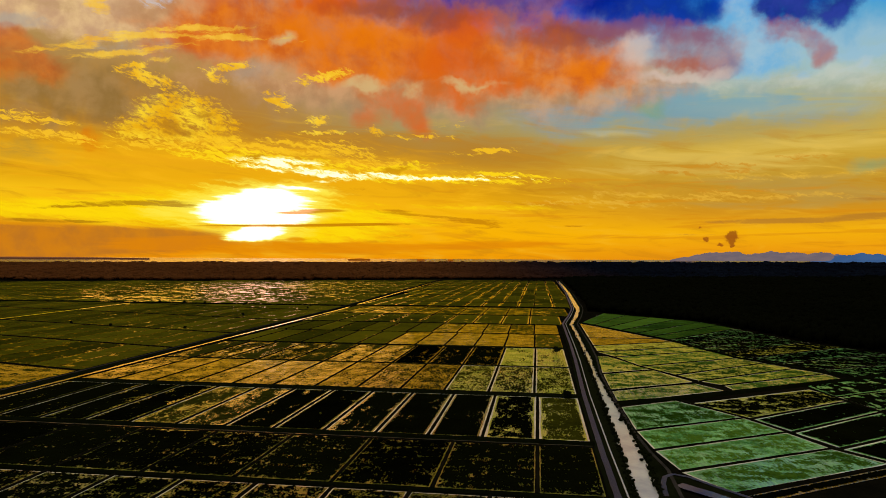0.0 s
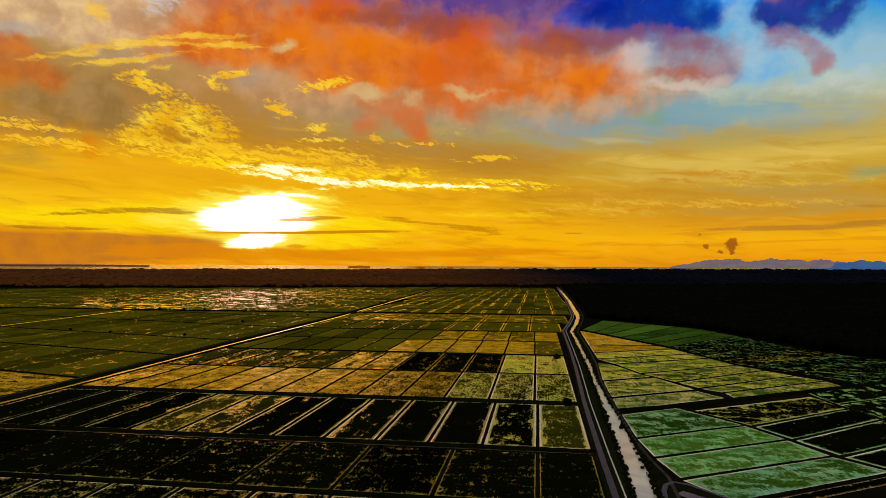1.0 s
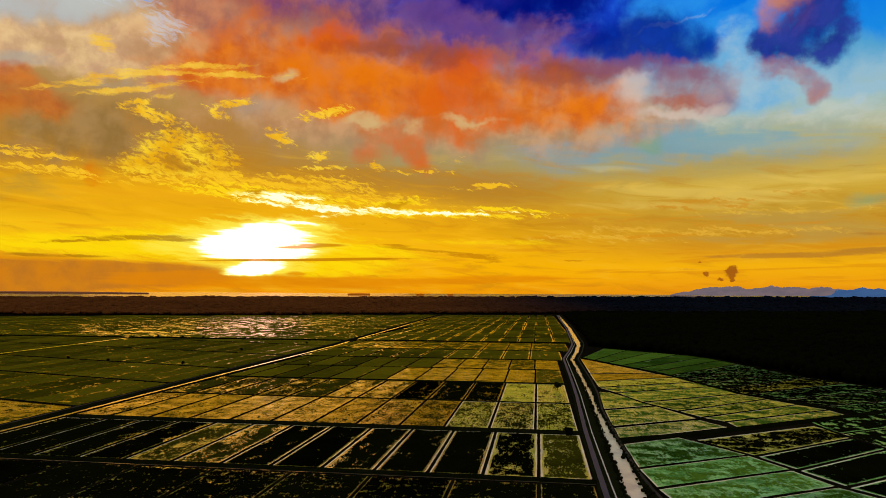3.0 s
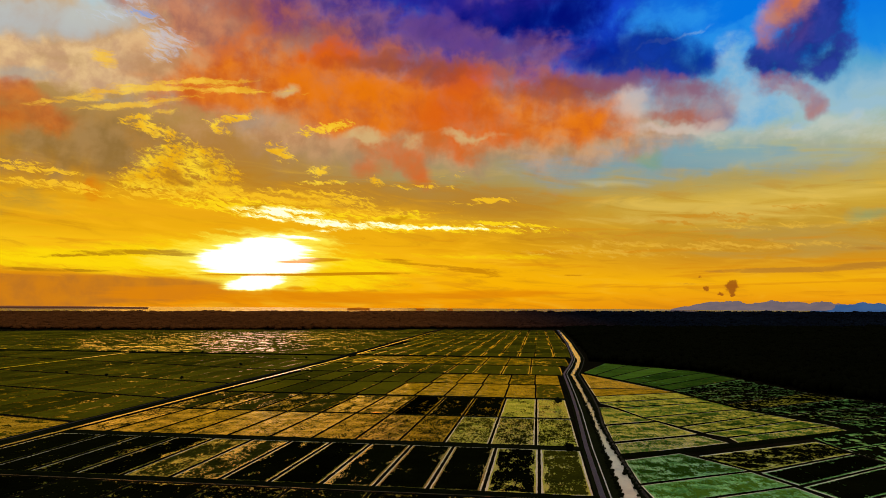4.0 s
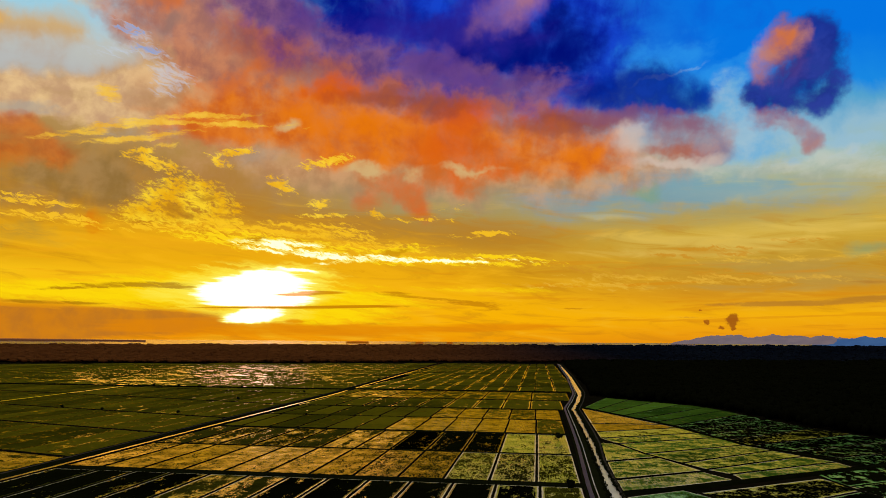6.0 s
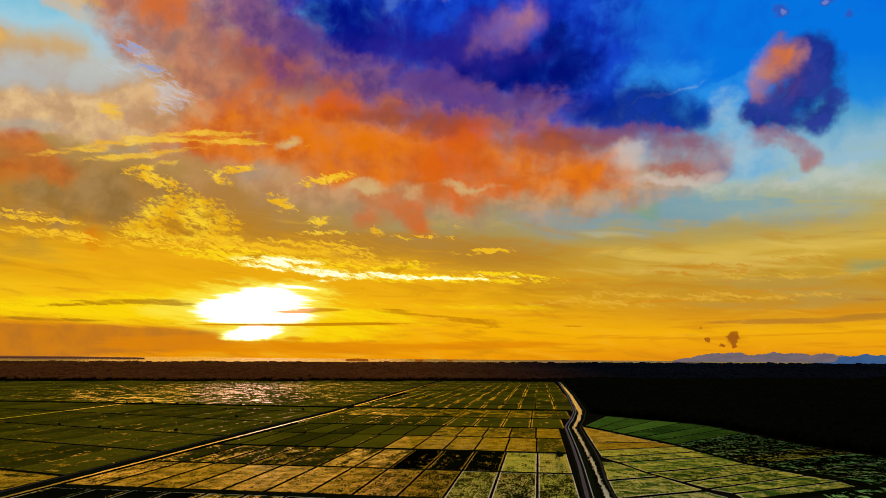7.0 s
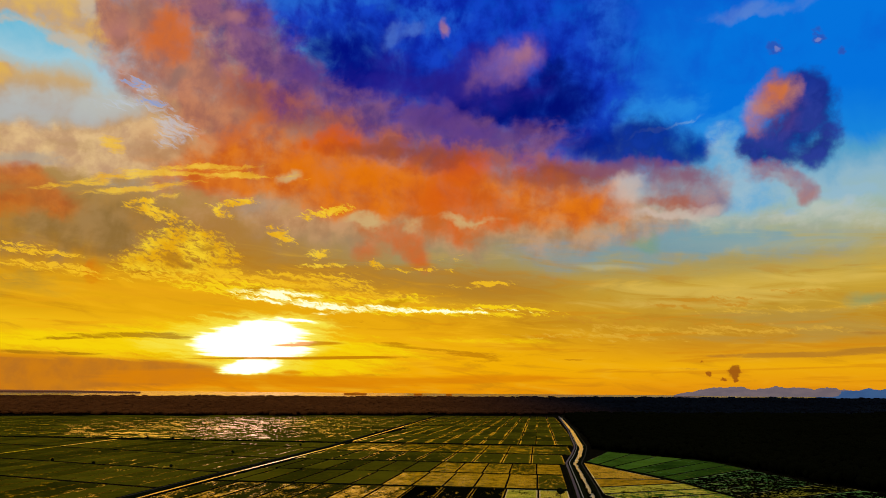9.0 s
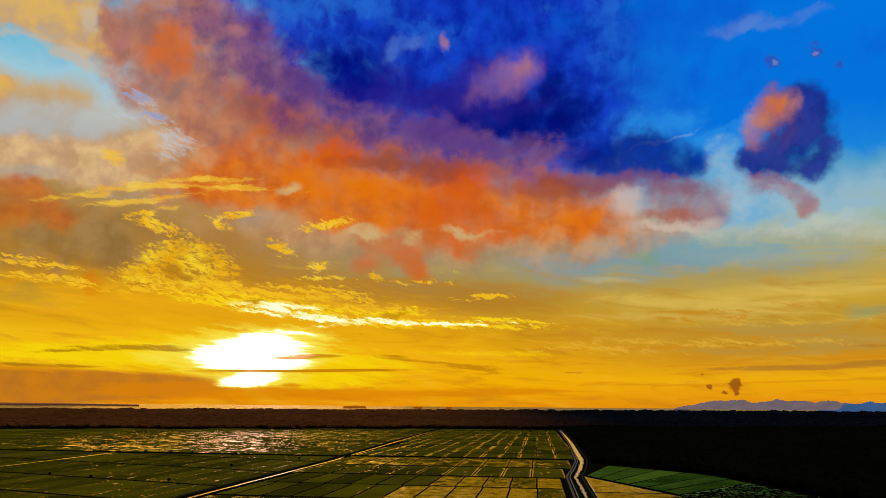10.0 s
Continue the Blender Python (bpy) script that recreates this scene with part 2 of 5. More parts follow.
# the great cloud bank: a tan skirt, a rosy western arm, a deep blue body, violet between, an orange belt below
cloud((lin(184, 130, 84), lin(210, 158, 112)), [(-18.3, 19.42, 15.1, 6.48, 2.4, 1.1), (-8.3, 16.39, 20.07, 5.82, -0.3, 1.1), (3.41, 15.65, 22.37, 4.9, -4.4, 1.1), (13.37, 15.35, 12.58, 3.83, -6, 1)], billow, 0.9, 0.1, 1.0, 0.85)
cloud((lin(164, 104, 88), lin(200, 128, 92)), [(-25.35, 28.58, 8.21, 5.84, 21.7, 1.4), (-24.58, 26.15, 8.62, 5.14, -9.3, 1.3), (-21.11, 24.09, 11.25, 5.34, -21.3, 1.4), (-18.53, 27.16, 10.79, 7.07, 8.2, 1.2), (-16.73, 23.54, 11.74, 4.58, -3.3, 1.2), (-23.79, 31.01, 12.28, 4.12, 11.5, 1)], billow, 1.0, 0.2, 1.0, 0.96)
cloud((lin(10, 36, 168), lin(20, 66, 202)), [(-6.79, 29.26, 18.23, 9.96, 3.3, 1.4), (3.48, 28.09, 20.43, 11.96, -1, 1.4), (10.57, 25.94, 8.29, 10.16, -3.8, 1.3), (-3.77, 36.38, 35.9, 6.67, 2.2, 1.4), (-13.85, 31.75, 10.46, 6.04, -23.3, 1.2), (11.64, 32.16, 7.44, 10.41, -4.9, 1.2), (13.56, 28.89, 5.16, 12.48, -5.4, 0.9)], billow, 1.2, 0.2, 1.0, 0.97)
cloud(lin(0, 8, 122), [(-9.94, 28.36, 8.95, 4.35, 4.6, 1.3), (-6.69, 26.97, 9.54, 2.77, 3.1, 1), (-13.48, 26.89, 4.09, 3.63, 6, 0.6)], billow, 1.0, 0.1, 1.1, 0.9)
cloud(lin(0, 8, 108), [(10.53, 24.78, 5.36, 5.59, -3.6, 1.3), (6.09, 24.53, 10.5, 3.96, -1.9, 1.2), (1.87, 25.78, 8.53, 2.82, -0.3, 0.9)], billow, 1.0, 0.1, 1.1, 0.9)
cloud(lin(40, 112, 216), [(-14.46, 32.75, 7.33, 2.38, 7.1, 1.1), (-8.64, 33.81, 5.99, 2.06, 4.4, 1.2), (-1.43, 31.8, 6.59, 2.13, 1, 0.7), (15.81, 31.73, 4.12, 7.72, -6.8, 0.7), (9.53, 33.1, 1.73, 1.21, -4, 0.9)], puff, 1.2, 0.2, 1.1, 0.7)
cloud(lin(44, 34, 146), [(-1.34, 26, 17.08, 3.19, 1, 1.1), (3.48, 27.63, 6.44, 2.77, 19, 1), (-4.63, 28.91, 5.39, 2.73, 2.4, 0.6), (-17.8, 29.92, 4.01, 4.32, 8.3, 0.9)], wisp, 0.9, 0.1, 1.1, 0.75)
cloud((lin(98, 62, 118), lin(136, 88, 124)), [(-19.27, 29.69, 4.74, 4.3, -31, 1.1), (-16.11, 27.94, 6.04, 4.44, -22.7, 1.2), (-11.82, 25.21, 8.2, 3.33, -19.9, 1.2), (-6.57, 23.93, 9.41, 2.84, -9.1, 1.3), (-0.23, 22.93, 9.48, 2.68, -3.5, 1.2), (7.6, 21.86, 8.77, 1.91, -2.2, 1.2), (-22.29, 30.46, 5.75, 2.51, 10.6, 0.9)], wisp, 1.0, 0.15, 1.1, 0.88)
cloud(lin(84, 52, 138), [(-0.77, 23.79, 6.34, 2.09, 0.7, 1), (3.44, 22.35, 7.33, 1.53, -0.8, 0.9), (-12.97, 26.94, 4.11, 2.72, -24.2, 0.8)], puff, 0.9, 0.15, 1.1, 0.7)
cloud((lin(146, 72, 66), lin(172, 92, 68)), [(-16.29, 24.29, 6.9, 3.1, -8.3, 1.2), (-10.15, 23, 8.2, 2.26, -5.9, 1), (-4.91, 21.14, 13.49, 2.12, -1.9, 1.2), (3.43, 20.52, 9.35, 1.74, -0.7, 1), (11.07, 19.07, 9, 2.11, -7, 1.2)], puff, 0.9, 0.15, 1.1, 0.85)
cloud((lin(0, 22, 124), lin(6, 44, 156)), [(17.95, 21.05, 5.54, 3.32, -5.7, 1.4), (14.38, 20.76, 5.91, 2.44, -4.4, 1.2), (19.82, 19.56, 5.57, 1.47, -6, 1.1), (21.78, 19.89, 2.36, 1.99, -6.8, 1)], puff, 1.2, 0.08, 1.1, 0.92, "mild")
cloud((lin(206, 94, 18), lin(230, 122, 20)), [(-19.14, 18.3, 7.9, 3.15, 12.4, 1.2), (-15.42, 19.48, 9.7, 3.57, 9.4, 1.3), (-10.94, 18.9, 11, 4.98, 3.9, 1.4), (-5.32, 17.98, 12.27, 4.67, 0, 1.4), (-0.18, 17.11, 11.29, 4.7, 0.5, 1.4), (5.46, 17.09, 9.67, 4.29, -5.1, 1.3), (10.24, 16.85, 7.96, 3.28, -6.4, 1.2), (13.88, 15.9, 4.45, 2.67, -7.2, 1.2), (-14.3, 17.45, 14.55, 2.28, 4.7, 0.9)], billow, 1.3, 0.2, 1.2, 0.93)
cloud(lin(232, 118, 0), [(-11.68, 18.84, 4.98, 3.44, 4.1, 1.1), (-6.86, 18.16, 8.14, 2.52, -1.5, 1), (12.92, 16.09, 3.51, 1.72, -3, 0.8), (-8.29, 16.15, 9.02, 1.55, 2.7, 0.7)], puff, 0.9, 0.2, 1.1, 0.8)
cloud(lin(216, 82, 2), [(-9.96, 21.4, 3.66, 1.9, 3.9, 1.3), (1.62, 19.46, 4.77, 2.14, 8, 1.3), (0.34, 16.87, 6.15, 3.53, 0.4, 1.1), (4.93, 15.87, 3.04, 2.54, -0.8, 0.7), (-12.53, 20.45, 3.99, 1.52, 14.6, 0.6)], puff, 0.9, 0.2, 1.1, 0.65)
cloud(lin(132, 58, 52), [(-4.37, 20.44, 10.36, 1.35, -1.1, 1.1), (0.31, 20.29, 4.58, 1.75, 0.4, 1), (10.55, 18.47, 7.01, 1.92, -5.7, 1.3), (7.01, 18.75, 5.1, 1.36, -1.7, 0.9), (-6.97, 21.05, 5.15, 0.96, 2.8, 0.6)], puff, 0.9, 0.2, 1.1, 0.6)
cloud((lin(206, 106, 40), lin(218, 92, 8)), [(-4.68, 13.6, 5.02, 2.16, -18.5, 1.2), (-2.4, 12.57, 3.82, 2.16, -34, 1.1), (-6.63, 12.07, 2.98, 1.95, 1.8, 0.8), (1.12, 14.28, 4.06, 1.97, -9.8, 1), (5.17, 14.75, 3.03, 2.15, -0.8, 1), (-4.2, 14.49, 7.07, 0.98, 1.5, 0.8)], billow, 1.0, 0.1, 1.15, 0.8)
cloud((lin(146, 92, 100), lin(176, 106, 92)), [(20.7, 16.15, 5.24, 1.84, -5.3, 1.3), (20.82, 17.61, 4.91, 1.84, -5.8, 1.1), (23.18, 16.36, 1.58, 1.99, -6.1, 0.8)], billow, 0.8, 0.1, 1.2, 0.75)
cloud(lin(132, 84, 112), [(17.39, 18.49, 5.69, 1.31, -4.9, 1.1), (21.74, 17.75, 3.06, 1.46, -6.1, 0.9), (14.04, 19.03, 3.92, 1.14, -3.9, 0.7)], puff, 1.0, 0.2, 1.0, 0.75)
cloud(lin(176, 84, 44), [(19.78, 15.95, 4.02, 1.11, -7.9, 1.1)], billow, 0.8, 0.1, 1.1, 0.6)

# lit tufts and pale gaps
cloud(lin(168, 112, 142), [(6.71, 28.54, 4.27, 2.92, 27.6, 1.2), (4.66, 27.6, 5.78, 1.85, 30.5, 0.7)], billow, 0.7, 0.1, 1.25, 0.7)
cloud(lin(196, 130, 120), [(6.93, 28.99, 2.35, 1.82, 27.5, 0.9), (0.27, 31.46, 1.1, 0.98, -29.7, 1.4), (-19.91, 30.11, 2.56, 1.19, 39.4, 0.9), (-28.27, 27.69, 1.74, 1.64, 13, 0.7)], billow, 0.8, 0.1, 1.2, 0.6)
cloud(lin(84, 126, 214), [(-5.01, 30.61, 1.95, 1.79, 2.6, 1.2), (-2.79, 31.14, 2.4, 0.89, 1.6, 1), (-16.46, 31.85, 1.64, 1.02, 8, 0.6)], wisp, 0.8, 0.1, 1.2, 0.65)
cloud(lin(214, 104, 32), [(-24.79, 27.84, 3.29, 2.7, 11.3, 1.3), (-23.33, 27.26, 2.79, 2.06, 10.4, 0.8), (-18.48, 21.49, 5.71, 1.28, 27, 0.8)], puff, 0.8, 0.1, 1.1, 0.8)
cloud(lin(140, 112, 106), [(-23.92, 25.18, 2.19, 1.04, 10.2, 1.1), (-27.22, 29.02, 3.03, 1.64, 32.8, 0.6)], puff, 0.9, 0.2, 1.1, 0.65)
cloud(lin(212, 192, 180), [(16.34, 16.97, 2.66, 2.26, -4.2, 1.1), (18.55, 14.93, 5.52, 0.75, -4.3, 0.9), (22.18, 15.09, 2.65, 0.91, 14.7, 0.7)], billow, 1.0, 0.1, 1.15, 0.75)
cloud(lin(212, 180, 122), [(-7.25, 15.27, 3.21, 1.36, 2.3, 1.3), (-13.85, 17.92, 1.95, 0.95, 4.6, 1), (2.39, 15.11, 5.08, 0.69, -0.1, 0.9), (-2.44, 14.63, 2.03, 1.37, 1.1, 0.7)], wisp, 1.0, 0.2, 1.0, 0.85)
cloud(lin(196, 206, 222), [(-23.46, 21.16, 3.22, 1.42, -6.2, 1.2), (-23.87, 20.06, 2.12, 1.25, 8.6, 0.9), (-26.53, 23.82, 2.96, 1.03, -19.1, 1), (-25.49, 22.56, 3.16, 0.78, 2.1, 1), (-28.25, 22.18, 3.36, 1.19, 11.1, 0.7)], ripple, 2.4, 0.30, 1.25, 0.55, "mild")
cloud(lin(140, 158, 206), [(-26.76, 23.9, 1.91, 0.68, -8.9, 1), (-25.51, 22.69, 2.11, 0.61, 2.1, 1)], ripple, 3.6, 0.40, 1.12, 0.8, "mild")

# the lone cloud in the blue: dark, lit on its sunward rim and base
cloud((lin(14, 20, 112), lin(30, 50, 148)), [(29.76, 21.61, 4.24, 4.91, -10.6, 1.4), (31.09, 22.5, 2.72, 2.99, -11.5, 1.2), (28.8, 19.35, 5.39, 2.75, -9.2, 1.3), (31.13, 19.64, 2.2, 3.87, -10.3, 1.2), (26.71, 19.37, 2.87, 1.93, -8.4, 1.1), (29.06, 23.33, 2.17, 2.36, -10.9, 1)], puff, 1.5, 0.2, 1.05, 0.96, "mild")
cloud(lin(50, 66, 158), [(31.22, 20.99, 2.37, 3.35, -10.9, 0.9), (27.38, 19.71, 3.69, 2.09, -8.8, 1), (30.08, 18.19, 3.96, 1.37, -9.2, 0.8)], puff, 0.9, 0.2, 1.1, 0.7)
cloud((lin(176, 108, 104), lin(208, 134, 96)), [(28.96, 23.22, 2.34, 2.54, -20.8, 1.4), (27.77, 22.4, 2.03, 2.4, 30, 1.2), (26.69, 21.14, 1.54, 2.09, 40.9, 1.1)], puff, 1.2, 0.15, 1.2, 0.78, "mild")
cloud(lin(214, 116, 52), [(28.37, 23.25, 1.69, 1.36, 29.4, 1.2)], puff, 0.8, 0.2, 1.0, 0.8)
cloud(lin(92, 64, 130), [(29.64, 21.29, 1.63, 3.05, -30.4, 0.8), (28.12, 20.69, 2.17, 1.38, 30.5, 0.8)], puff, 0.8, 0.2, 1.1, 0.6)
cloud((lin(146, 92, 118), lin(176, 92, 88)), [(27.14, 17.41, 2.82, 0.97, -11.8, 1.2), (28.94, 16.98, 2.73, 1.04, -26.2, 1.2), (30.11, 15.72, 1.56, 1.2, -48.1, 1.2)], billow, 1.0, 0.1, 1.2, 0.72)
cloud(lin(112, 142, 208), [(26.55, 29.77, 4.15, 0.98, -1.7, 1.1), (29.79, 29.18, 4.28, 0.8, -7.2, 0.9), (31.91, 29.23, 2.48, 0.63, -9.4, 0.6)], wisp, 1.2, 0.15, 1.2, 0.5)
cloud(lin(48, 78, 176), [(28.95, 26.62, 1.11, 0.83, -12, 1.3), (32.14, 26.52, 1.05, 0.64, -13.6, 1.3), (33.62, 25.38, 0.54, 0.8, -13.9, 1.1), (32.04, 27.24, 0.73, 0.48, -13.8, 0.8)], curd, 1.6, 0.3, 1.0, 0.7, "mild")
cloud(lin(132, 138, 196), [(29.1, 26.51, 0.51, 0.41, -12, 1.2), (32.1, 26.49, 0.57, 0.32, -13.6, 1.3)], curd, 1.2, 0.3, 1.0, 0.7, "mild")
cloud(lin(12, 84, 208), [(20.71, 30.19, 15.6, 4.25, -8.9, 0.9), (23.16, 25.89, 11.08, 2.61, 0.9, 0.8), (35.85, 26.49, 4.5, 3.09, -15.6, 0.6)], billow, 1.6, 0.3, 1.1, 0.5)

# cream clouds high on the sunny side, rusty ones lower down
cloud((lin(206, 164, 116), lin(230, 182, 84)), [(-35.01, 27.99, 6.95, 2.45, 8.7, 1.4), (-32.73, 27.44, 4.02, 2.53, -9.8, 1.3), (-31.2, 26.81, 3.29, 1.61, -10.8, 1.1), (-36.21, 22.55, 1.73, 1.02, 15.1, 1.3), (-36.89, 29.94, 9.81, 3.69, 18.5, 1.2), (-32.76, 28.85, 2.92, 2.34, 15.7, 0.9)], puff, 0.8, 0.3, 0.85, 0.94)
cloud(lin(206, 186, 160), [(-31.09, 25.51, 2.61, 1.63, -6.3, 1.1), (-32.65, 25.62, 2.38, 0.96, -15.5, 1), (-31.08, 28.7, 1, 1.91, 34.7, 0.9), (-35.47, 26.22, 4.53, 0.62, 10.3, 0.8)], wisp, 1.2, 0.25, 0.95, 0.8)
cloud((lin(178, 76, 26), lin(216, 112, 30)), [(-34.08, 14.87, 4.29, 1.81, -3.9, 1.3), (-31.73, 13.91, 3.29, 1.69, 0.8, 1.1), (-34.22, 13.38, 4.24, 1.64, 9.3, 1)], wisp, 0.8, 0.1, 1.2, 0.75)
cloud(lin(216, 112, 10), [(-27.93, 8.84, 1.4, 1.74, 25.1, 1.2), (-25.66, 18.44, 2.56, 0.88, 8.7, 0.5)], puff, 0.8, 0.2, 1.1, 0.75)

# broad gold glow
cloud(lin(250, 182, 14), [(-14.89, 5.54, 30.15, 6.53, 2, 1.2), (-22.51, 7.03, 25.26, 5.4, -0.6, 0.7), (-10.61, 3.79, 24.38, 4.7, 1.2, 0.9)], drift, 1.0, 0.1, 1.1, 0.7, "clean")

# golden combs, flakes and drifts round the sun
cloud((lin(238, 174, 40), lin(252, 208, 70)), [(-28.13, 16.37, 7.3, 0.7, 15.8, 1.2), (-22.3, 17.92, 9.82, 0.64, 10.3, 1.1), (-26, 15.89, 8.37, 0.53, 13.8, 1.2), (-17.69, 17.9, 9.42, 0.56, 3.8, 1), (-28.07, 19.15, 1.32, 1.73, 49.9, 0.9), (-22.96, 15.64, 4.37, 0.45, 10.8, 0.7)], fan, 3.8, 0.30, 1.25, 0.8, "mild")
cloud((lin(240, 176, 24), lin(255, 212, 56)), [(-25.54, 14.87, 2.18, 0.71, 13.3, 1.3), (-23.88, 14.08, 3.6, 0.99, -11.5, 1.3), (-17.84, 15.72, 2.79, 0.56, 10.3, 1.3), (-19.28, 14.79, 2.19, 0.65, -20.6, 1.2), (-14.1, 13.16, 2.48, 1.34, -26.3, 1.1), (-10.64, 15.3, 4.34, 0.77, 11.2, 1.2), (-10.79, 11.81, 1.75, 0.77, 2.7, 1.2), (-10.26, 10.82, 4.36, 0.39, 2.4, 1.1), (-5.9, 11.12, 1.39, 0.59, -18.4, 1.1), (-9.28, 15.86, 1.99, 0.48, 17.9, 0.9)], flake, 4.2, 0.40, 1.15, 0.95, "mild")
cloud((lin(236, 172, 16), lin(255, 214, 44)), [(-22.99, 11.76, 4.97, 2.36, 15.4, 1.1), (-20.35, 11.67, 4.43, 2.22, -15.3, 1.1), (-24.11, 10.29, 4.85, 1.62, 5, 1.2), (-20.85, 9.87, 6.11, 1.29, -1.8, 1.1), (-19.39, 10.91, 3.57, 2.41, -25.8, 0.9)], flake, 4.6, 0.30, 1.25, 0.95, "mild")
cloud(lin(170, 112, 30), [(-22.66, 10.64, 1.37, 1.09, -15.1, 1.1), (-21.53, 10.19, 1.91, 0.64, -5.6, 1), (-20.13, 11.68, 1.78, 0.55, 4.7, 0.9), (-16.03, 8.68, 1.83, 0.38, 3, 1.2)], curd, 1.6, 0.3, 1.0, 0.7, "mild")
cloud(lin(250, 194, 40), [(-32.52, 10.24, 5.74, 0.5, -1.1, 1.2), (-30.93, 9.32, 4.43, 0.42, 0, 1.1), (-33.28, 9.23, 2.81, 0.41, 6.5, 0.9), (-33.48, 10.7, 3.53, 0.33, 2.5, 0.8), (-29.21, 9.16, 3.05, 0.34, -2.4, 0.9)], ripple, 4.2, 0.45, 1.17, 0.9, "mild")
cloud(lin(252, 196, 34), [(-21.43, 9.14, 17.27, 0.82, 1, 1.1), (-12.81, 9.41, 14.19, 1.15, -2.4, 1.1), (-6.99, 8.41, 15.6, 0.87, -3.5, 1), (3.87, 9.52, 5.94, 0.49, 4.8, 0.9), (0.88, 11.72, 4.01, 0.39, 5.3, 0.8), (-10.94, 10.06, 5.77, 0.58, 2.4, 0.8), (-1.61, 10.71, 5.99, 0.49, 0.8, 0.6)], weave, 5.4, 0.50, 1.22, 0.85, "mild")
cloud(lin(236, 168, 20), [(-21.3, 7.78, 22.34, 0.91, -0.5, 1.1), (-29.68, 6.89, 11.94, 0.51, 2.4, 0.8)], thread, 2.0, 0.25, 1.1, 0.8, "clean")
cloud(lin(255, 214, 24), [(-16.93, 8.49, 10.89, 1.22, -3, 1.2), (-7.93, 7.56, 16.45, 1.06, -2.5, 1.2), (0.41, 7.08, 15.74, 0.58, -1.6, 1.2), (-3.3, 8.15, 4.93, 0.58, 8.9, 1), (5.81, 7.42, 6.83, 0.39, -5.3, 1), (-10.85, 8.29, 6.68, 0.77, -2.9, 0.9)], weave, 5.1, 0.45, 1.17, 0.95, "mild")
cloud(lin(192, 124, 10), [(-4.52, 7.64, 3.33, 0.78, 15.1, 1.1), (-16.03, 8.64, 2.02, 0.38, 2.9, 1.2), (-10.87, 8.77, 4.78, 0.38, -3.9, 0.8), (-8.83, 6.2, 7.66, 0.48, -0.6, 0.6)], weave, 2.7, 0.40, 1.12, 0.75, "mild")

# yellow light in the clear strip round the sun
cloud(lin(255, 218, 10), [(-28.18, 3.93, 19.64, 1.36, 2.6, 1.2), (-17.95, 4.42, 15.86, 2.74, 1.9, 1.3), (-8.72, 3.73, 15.17, 1.32, -0.9, 1), (-10.53, 2.29, 12.12, 1.49, 0.9, 1.1), (-22.16, 3.47, 13.31, 1.24, 1.9, 1), (3.83, 4.68, 14.55, 0.57, -0.8, 0.6)], thread, 1.4, 0.2, 1.1, 0.92, "clean")
cloud(lin(255, 232, 70), [(-16.17, 4.48, 11.68, 3.32, 3.8, 1.4), (-15.55, 2.21, 7.16, 1.46, 3.1, 1.2), (-11.67, 6.02, 5.64, 0.66, -2.3, 0.9), (-20.96, 4.18, 6.79, 1.26, 2.1, 0.8)], thread, 1.6, 0.25, 1.1, 0.95, "clean")

# dull bank under the clear strip, low bars over the sea
cloud((lin(186, 114, 34), lin(208, 126, 22)), [(-28.62, 1.4, 18.49, 1.83, 1.3, 1.6), (-32.5, 1.07, 8.18, 2.07, 1.2, 1.2)], thread, 0.7, 0.35, 0.75, 0.92, "clean")
cloud(lin(226, 134, 6), [(-20.69, 1.31, 12.6, 1.15, 1, 1.2), (-8.6, 1.11, 22.51, 0.83, 0.6, 1.1), (5.72, 1.52, 8.57, 0.75, 0.3, 1), (-12.58, 1.8, 1.47, 0.46, 0.9, 1.1)], bars, 1.0, 0.3, 0.9, 0.7, "clean")
cloud(lin(166, 106, 12), [(-25.12, 4.45, 7.99, 0.44, 2.6, 1.2), (-28.58, 4.08, 6, 0.25, 4.8, 1.1), (-21.41, 4.39, 5.06, 0.27, 0.2, 1.2), (-32.06, 2.89, 4.87, 0.24, 0.4, 0.9), (-29.55, 2.86, 5.12, 0.25, 1.2, 0.9)], thread, 2.2, 0.35, 1.05, 0.75, "clean")
cloud(lin(186, 116, 8), [(2.37, 3.43, 4.84, 0.38, -2.7, 1.3), (-1.75, 3.93, 5.82, 0.29, -4.4, 1.1), (-4.43, 4.37, 2.9, 0.19, -2.2, 1), (10.95, 3.03, 2.8, 0.19, -0.1, 0.9), (-4.39, 3.13, 3.85, 0.28, -1.3, 1), (3.82, 2.92, 5.78, 0.28, 0.3, 0.6)], thread, 2.6, 0.35, 1.1, 0.7, "clean")
cloud(lin(178, 120, 40), [(29.18, 3.26, 9.64, 0.42, 0.7, 1.2), (32.44, 3.5, 4.16, 0.32, 1.3, 1.1), (24.53, 3.26, 5.63, 0.26, -1, 0.9), (33.28, 4.68, 2.74, 0.32, -2.5, 0.7), (21.57, 2.25, 4.18, 0.18, -0.4, 0.5)], thread, 1.4, 0.3, 0.95, 0.75, "clean")
cloud(lin(150, 76, 18), [(23.62, 2.11, 0.97, 0.78, -0.4, 1.4), (21.74, 1.77, 0.58, 0.35, -0.2, 1.4), (22.88, 1.59, 0.41, 0.26, -0.2, 1.2), (23.73, 1.54, 0.4, 0.26, -0.2, 1.2), (21.31, 2.65, 0.34, 0.18, -0.5, 1)], curd, 1.4, 0.3, 0.9, 0.85, "fine")

